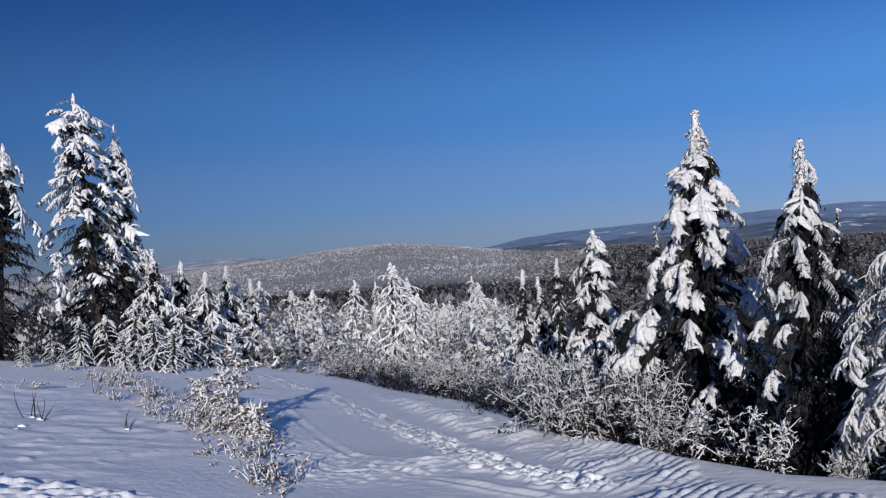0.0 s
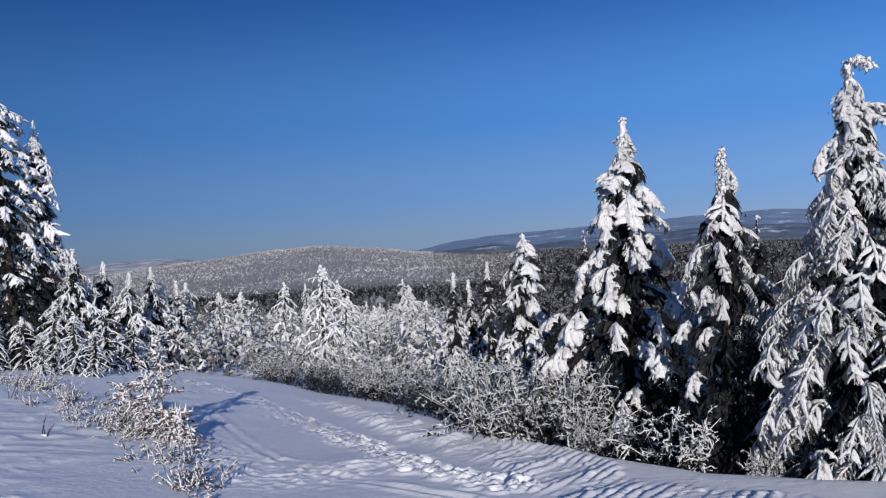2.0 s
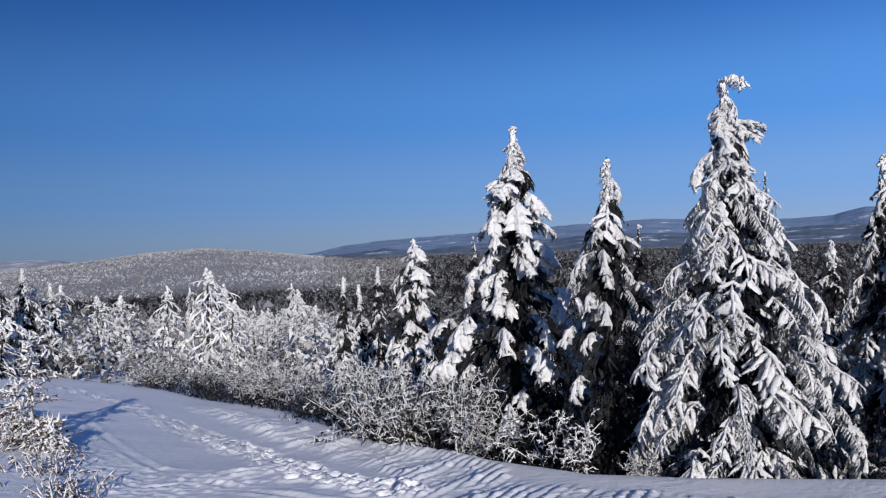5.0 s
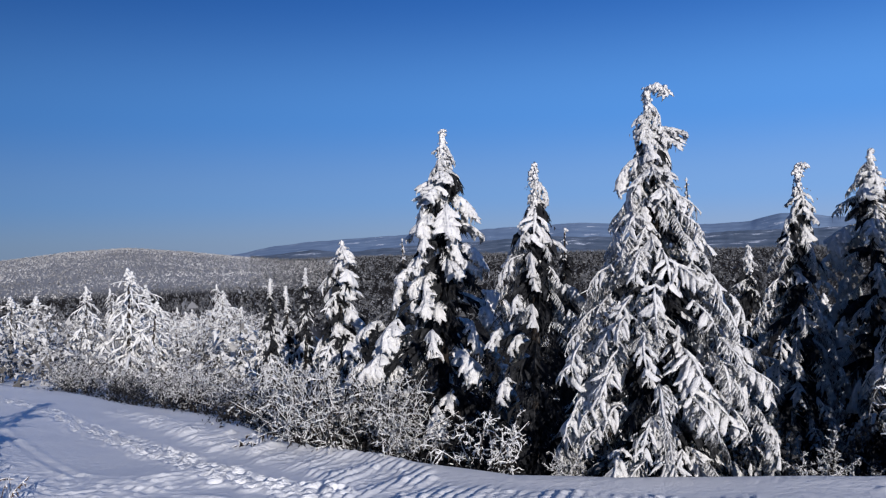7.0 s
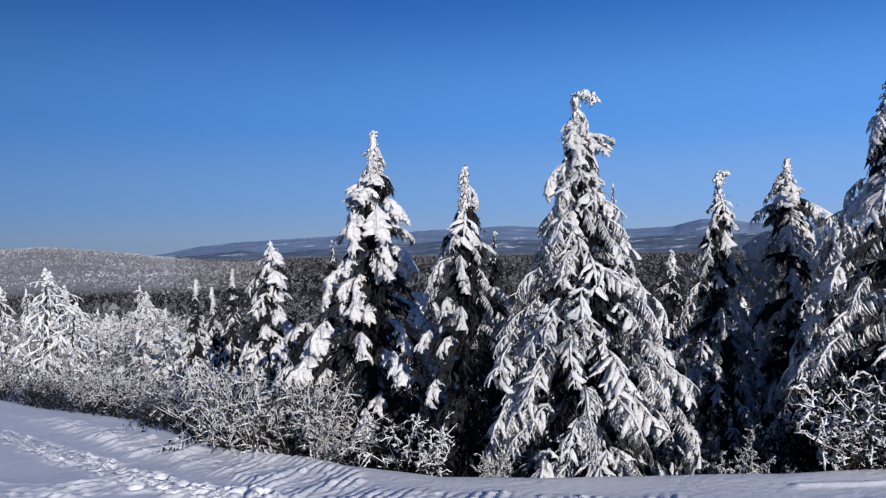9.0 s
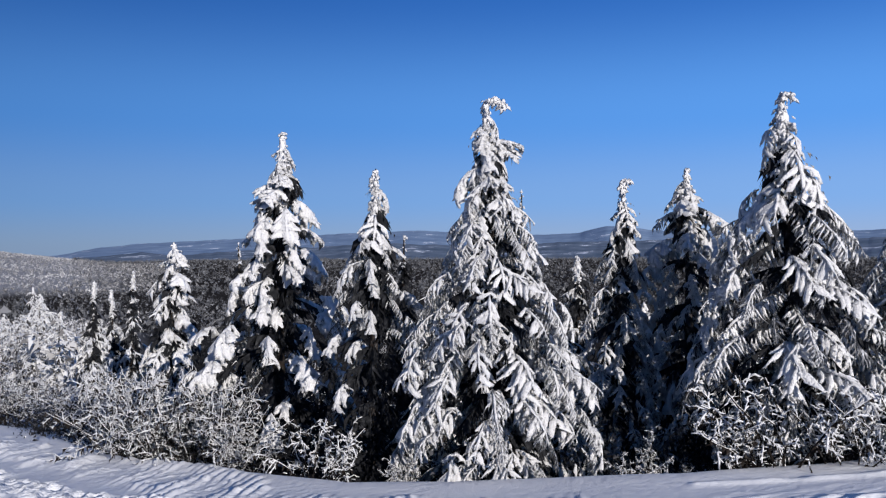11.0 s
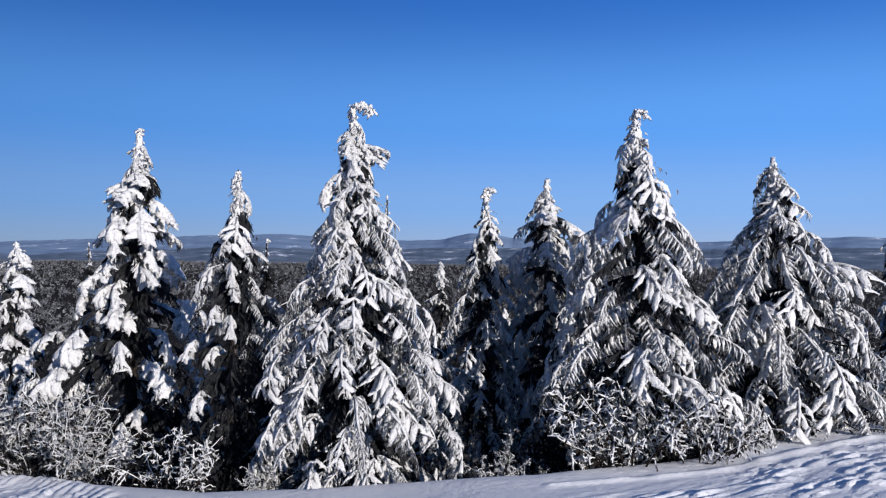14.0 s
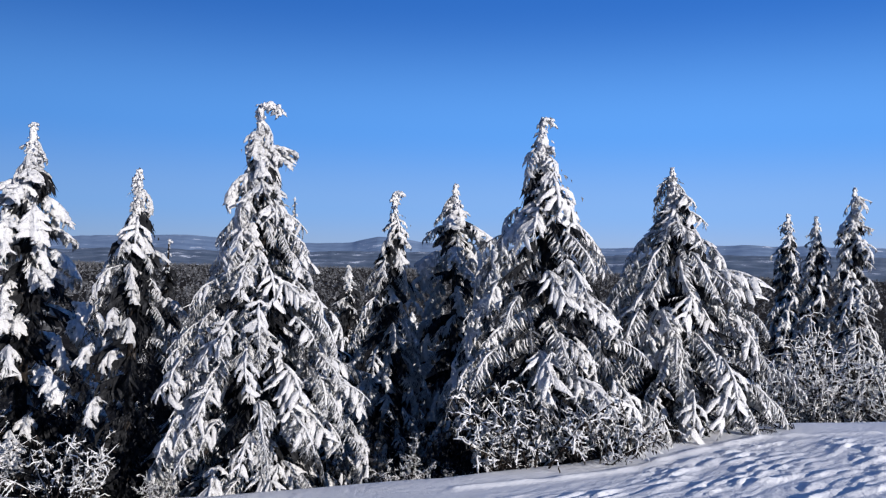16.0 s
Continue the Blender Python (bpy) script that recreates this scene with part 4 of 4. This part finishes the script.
def spread_out(pool, places, rng, low, high):
    """The first of each pool goes to a place, the others are copies."""
    used = set()
    for az, r, *tall in places:
        x, y, z = at(az, r)
        k = int(rng.integers(len(pool)))
        s = rng.uniform(low, high)
        if tall:
            s = min(1.7, (EYE + r * math.tan(radians(tall[0])) - z) / pool[k]["tall"])
        m = pose(x, y, z - 0.05, rng.normal(0, 3), rng.normal(0, 3), rng.uniform(0, 360)) @ Matrix.Diagonal((s, s, s * rng.uniform(0.9, 1.15), 1))
        if k not in used:
            used.add(k)
            pool[k].matrix_basis = m
        else:
            c = copy_thing(pool[k], Matrix.Identity(4))
            c.matrix_basis = m
    for k, ob in enumerate(pool):
        if k not in used:
            x, y, z = at(*places[k][:2])
            ob.matrix_basis = pose(x + 0.5, y + 0.5, z - 0.05)


rng = np.random.default_rng(77)
young = [young_tree(31, 3.8, 1.3, 36, 0.066, 0.1), young_tree(32, 3.3, 1.2, 34, 0.062, 0.14), young_tree(33, 4.2, 1.2, 38, 0.068, 0.1), young_tree(34, 2.7, 1.2, 30, 0.06, 0.2)]
places = [(-12.2, 34, -1.5), (-10.3, 38, -2.3), (-8.6, 40, -2.6), (-6.2, 38, -2.57), (-3.7, 34, -1.9), (-2.4, 34, -2.9), (3.1, 30, -3.5), (1.9, 30, -4.3), (-0.6, 36, -4.0)]
for _ in range(34):
    places.append((rng.uniform(-26, 6), math.sqrt(rng.uniform(30 ** 2, 85 ** 2))))
spread_out(young, places, rng, 0.75, 1.25)

# shaded variants of the young trees: near-black needles and little snow carry the shade
shady = [young_tree(35, 3.0, 0.95, 36, 0.04, 0.8, "snow-dusted spruce darkened in colour for the shade of taller trees", NEEDLES), young_tree(36, 2.6, 0.85, 32, 0.04, 0.8, "snow-dusted spruce darkened in colour for the shade of taller trees", NEEDLES)]
places = []
for a in np.arange(11.5, 76, 2.3):
    places.append((a + rng.normal(0, 0.4), float(np.interp(a, EDGE_AZ, EDGE_R)) + rng.uniform(4.0, 8.5)))
for _ in range(24):
    places.append((rng.uniform(6, 76), math.sqrt(rng.uniform(20 ** 2, 115 ** 2))))
spread_out(shady, places, rng, 0.8, 1.2)

thicket = [shrub(41, 2.1, 0.85, 18, 0.55, TWIG, 0.0082, twigs=10, nubs=5, core=0.10), shrub(42, 2.3, 0.75, 18, 0.45, TWIG, 0.0078, twigs=10, nubs=5, core=0.10), shrub(43, 2.0, 0.95, 18, 0.7, TWIG, 0.0084, twigs=10, nubs=5, core=0.10)]
for ob in thicket:
    tagged(ob, "leafless shrub coated with white rime at the track's edge", "shrub", "rimed shrubs")
places = []
for _ in range(24):
    a = rng.uniform(-9, 13)
    over = rng.uniform(1.3, 4.0)
    places.append((a, float(np.interp(a, EDGE_AZ, EDGE_R)) + over, float(np.interp(a, [-9, -6, 0, 8, 13], [-5.6, -6.4, -7.0, -7.9, -9.0])) + rng.normal(0, 0.4) - 0.25))
for a, over, tall in ((7.4, 1.1, -8.3), (8.8, 1.0, -7.8), (10.4, 0.95, -7.6), (12.0, 0.9, -8.3), (13.4, 0.8, -9.4), (14.4, 0.75, -11.2)):
    places.append((a, float(np.interp(a, EDGE_AZ, EDGE_R)) + over, tall))
for _ in range(6):
    a = rng.uniform(-19, 8)
    r = max(float(np.interp(a, EDGE_AZ, EDGE_R)) + 2.5, rng.uniform(24, 48))
    places.append((a, r, rng.uniform(-5.8, -4.4) - 0.04 * (a + 6)))
for _ in range(7):
    places.append((rng.uniform(61.5, 73), rng.uniform(15, 19), rng.uniform(-6.2, -4.2)))
spread_out(thicket, places, rng, 0.8, 1.2)

small = [shrub(51, 1.1, 0.42, 13, 0.4, TWIG, 0.0072, twigs=12, nubs=6), shrub(52, 1.0, 0.5, 13, 0.6, TWIG, 0.0074, twigs=12, nubs=6), shrub(53, 1.2, 0.4, 11, 0.5, TWIG, 0.0076, twigs=13, nubs=6)]
for ob in small:
    tagged(ob, "low rimed shrub at the lip of the snowy track", "shrub", "low shrubs at the lip")
places = [(19.3, 9.7, -11.6), (25.0, 9.4, -13.6), (28.2, 9.2, -14.0), (40.3, 9.5, -12.0), (43.0, 9.6, -13.4), (47.4, 9.5, -9.4), (48.8, 9.6, -7.4), (53.0, 9.6, -9.2), (54.8, 9.9, -8.6), (56.6, 10.5, -9.6), (58.8, 11.8, -8.9), (60.6, 12.8, -8.0), (62.5, 13.6, -7.2)]
spread_out(small, places, rng, 0.8, 1.2)

weeds = [shrub(61, 0.48, 0.30, 8, 0.7, WEED, 0.008, "weed", 4, 4, 0.05), shrub(62, 0.40, 0.42, 9, 1.3, WEED, 0.0085, "weed", 4, 4, 0.05), shrub(63, 0.55, 0.22, 7, 0.35, WEED, 0.0075, "weed", 3, 4, 0.05)]
for ob in weeds:
    tagged(ob, "dry frosted weed poking from the snowy bank", "weed", "weeds on the bank")
BAND = [(-11.6, 9.1), (-13.5, 10.1), (-15.5, 12.2), (-17.4, 13.5), (-19.4, 16.4), (-21.0, 18.8), (-22.4, 20.8)]
places = []
for _ in range(68):
    t = rng.random() * (len(BAND) - 1)
    k = min(int(t), len(BAND) - 2)
    a, r = (BAND[k][j] + (BAND[k + 1][j] - BAND[k][j]) * (t - k) for j in (0, 1))
    places.append((a + rng.normal(0, 0.5 + 0.12 * k), r + rng.normal(0, 0.45)))
for a, r in ((-27.3, 18.6), (-27.0, 19.2), (-26.7, 18.2), (-27.6, 18.0), (-22.9, 21.5), (-21.6, 20.6)):
    places.append((a, r))
spread_out(weeds, places, rng, 0.7, 1.15)


def bare_twig(seed, h):
    """A few thin leafless rods standing in the snow, with a clod of snow at the foot."""
    rng = np.random.default_rng(seed)
    ob = new("bare_twig")
    wood, clod = Soup(), Soup()
    for _ in range(4):
        d = (rng.uniform(-0.2, 0.7), rng.uniform(-0.3, 0.3), 1.0)
        wood.tube(twig_line((rng.normal(0, 0.04), rng.normal(0, 0.04), -0.08), d, h * rng.uniform(0.6, 1.1), -0.1, 5, rng, 0.08), (0.008, 0.007, 0.006, 0.005, 0.003), 4)
    clod.tube([(-0.08, 0, -0.03), (-0.04, 0.01, 0.0), (0.02, 0, 0.012), (0.08, -0.01, -0.03)], (0.015, 0.03, 0.034, 0.015), 7, 0.7, -0.3, rng, 0.25)
    child("branch", mesh_of("branch", wood.v, wood.f, TWIG), ob)
    child("snow", mesh_of("snow", clod.v, clod.f, SHRUB_SNOW), ob)
    return tagged(ob, "thin bare twigs rising from a clod of snow", "twig", "bare twigs on the bank")


for seed, a, r, h in ((81, -26.3, 14.0, 0.55), (82, -25.9, 13.8, 0.45), (83, -21.0, 12.8, 0.42), (84, -22.6, 17.4, 0.6), (85, -26.9, 13.1, 0.12), (86, -27.2, 12.7, 0.10)):
    bare_twig(seed, h).location = at(a, r)


def sapling(seed, h, reach):
    """A thin brown sapling with level twigs, each carrying rime."""
    rng = np.random.default_rng(seed)
    ob = new("sapling")
    wood, rime = Soup(), Soup()
    stem = twig_line((0, 0, -0.1), (0.02, 0, 1), h, 0.0, 8, rng, 0.03)
    wood.tube(stem, np.linspace(0.022, 0.006, 8), 5)
    rime.tube(stem, np.linspace(0.02, 0.012, 8), 4, 1, 0.3)
    for k in range(84):
        f = rng.uniform(0.04, 0.98) ** 1.25
        i = min(int(f * 7), 6)
        p = stem[i] + (stem[i + 1] - stem[i]) * (f * 7 - i)
        a = rng.uniform(0, 6.283)
        l = twig_line(p, (math.cos(a), math.sin(a), 0.25), reach * (0.45 + 0.75 * math.sin(math.pi * min(1, 0.25 + 0.72 * f))) * rng.uniform(0.4, 1.1), 0.8, 4, rng, 0.2)
        wood.tube(l, (0.008, 0.007, 0.005, 0.003), 3)
        wood.fringe(l, 0.06, rng, 8)
        rime.tube(l, rng.uniform(0.003, 0.009, 4), 3, 0.9, 0.6)
        for _ in range(4):
            j = int(rng.integers(0, 3))
            rime.nub(l[j], l[j] + rng.normal(0, 0.04, 3), 0.016)
    child("stem", mesh_of("stem", wood.v, wood.f, WEED), ob)
    child("rime", mesh_of("rime", rime.v, rime.f, SHRUB_SNOW), ob)
    return tagged(ob, "thin brown larch sapling dusted with rime, among weeds", "sapling", "saplings on the bank")


for seed, a, r, h, reach in ((71, -14.2, 12.6, 1.68, 0.42), (72, -13.1, 12.2, 0.6, 0.34), (75, -15.0, 13.0, 1.0, 0.38), (73, -16.4, 14.6, 0.7, 0.4)):
    x, y, z = at(a, r)
    sapling(seed, h, reach).location = (x, y, z)

# tiny twigs at the edge of the track
sprigs = [shrub(64, 0.24, 0.08, 3, 0.3, TWIG, 0.006, "sprig", 2, 3, 0.02), shrub(65, 0.2, 0.1, 3, 0.6, TWIG, 0.006, "sprig", 2, 3, 0.02)]
for ob in sprigs:
    tagged(ob, "tiny frosted sprig sticking out of the snow", "sprig", "sprigs along the track")
places = [(3.6, 12.8), (5.0, 12.0), (6.6, 12.0), (7.4, 11.6), (8.3, 11.3), (9.2, 11.1), (10.4, 10.9)]
spread_out(sprigs, places, rng, 0.8, 1.2)

# low spruces crowding under the tall ones on the bank, needles near-black for shade
low = [young_tree(37, 1.6, 0.75, 26, 0.06, 0.72, "low bushy spruce with some snow, darkened for shade under taller ones", NEEDLES), young_tree(38, 1.3, 0.8, 22, 0.06, 0.72, "low bushy spruce with some snow, darkened for shade under taller ones", NEEDLES)]
places = [(-25.0, 25, -3.8), (-23.4, 24.5, -3.4), (-20.2, 24.5, -2.4), (-19.0, 24, -2.8), (-18.0, 23.5, -3.8), (-17.2, 25.5, -2.6), (-26.6, 23.5, -4.2), (-20.9, 23.2, -4.4), (-15.8, 26, -3.4), (-24.4, 23, -4.6)]
spread_out(low, places, rng, 0.8, 1.2)
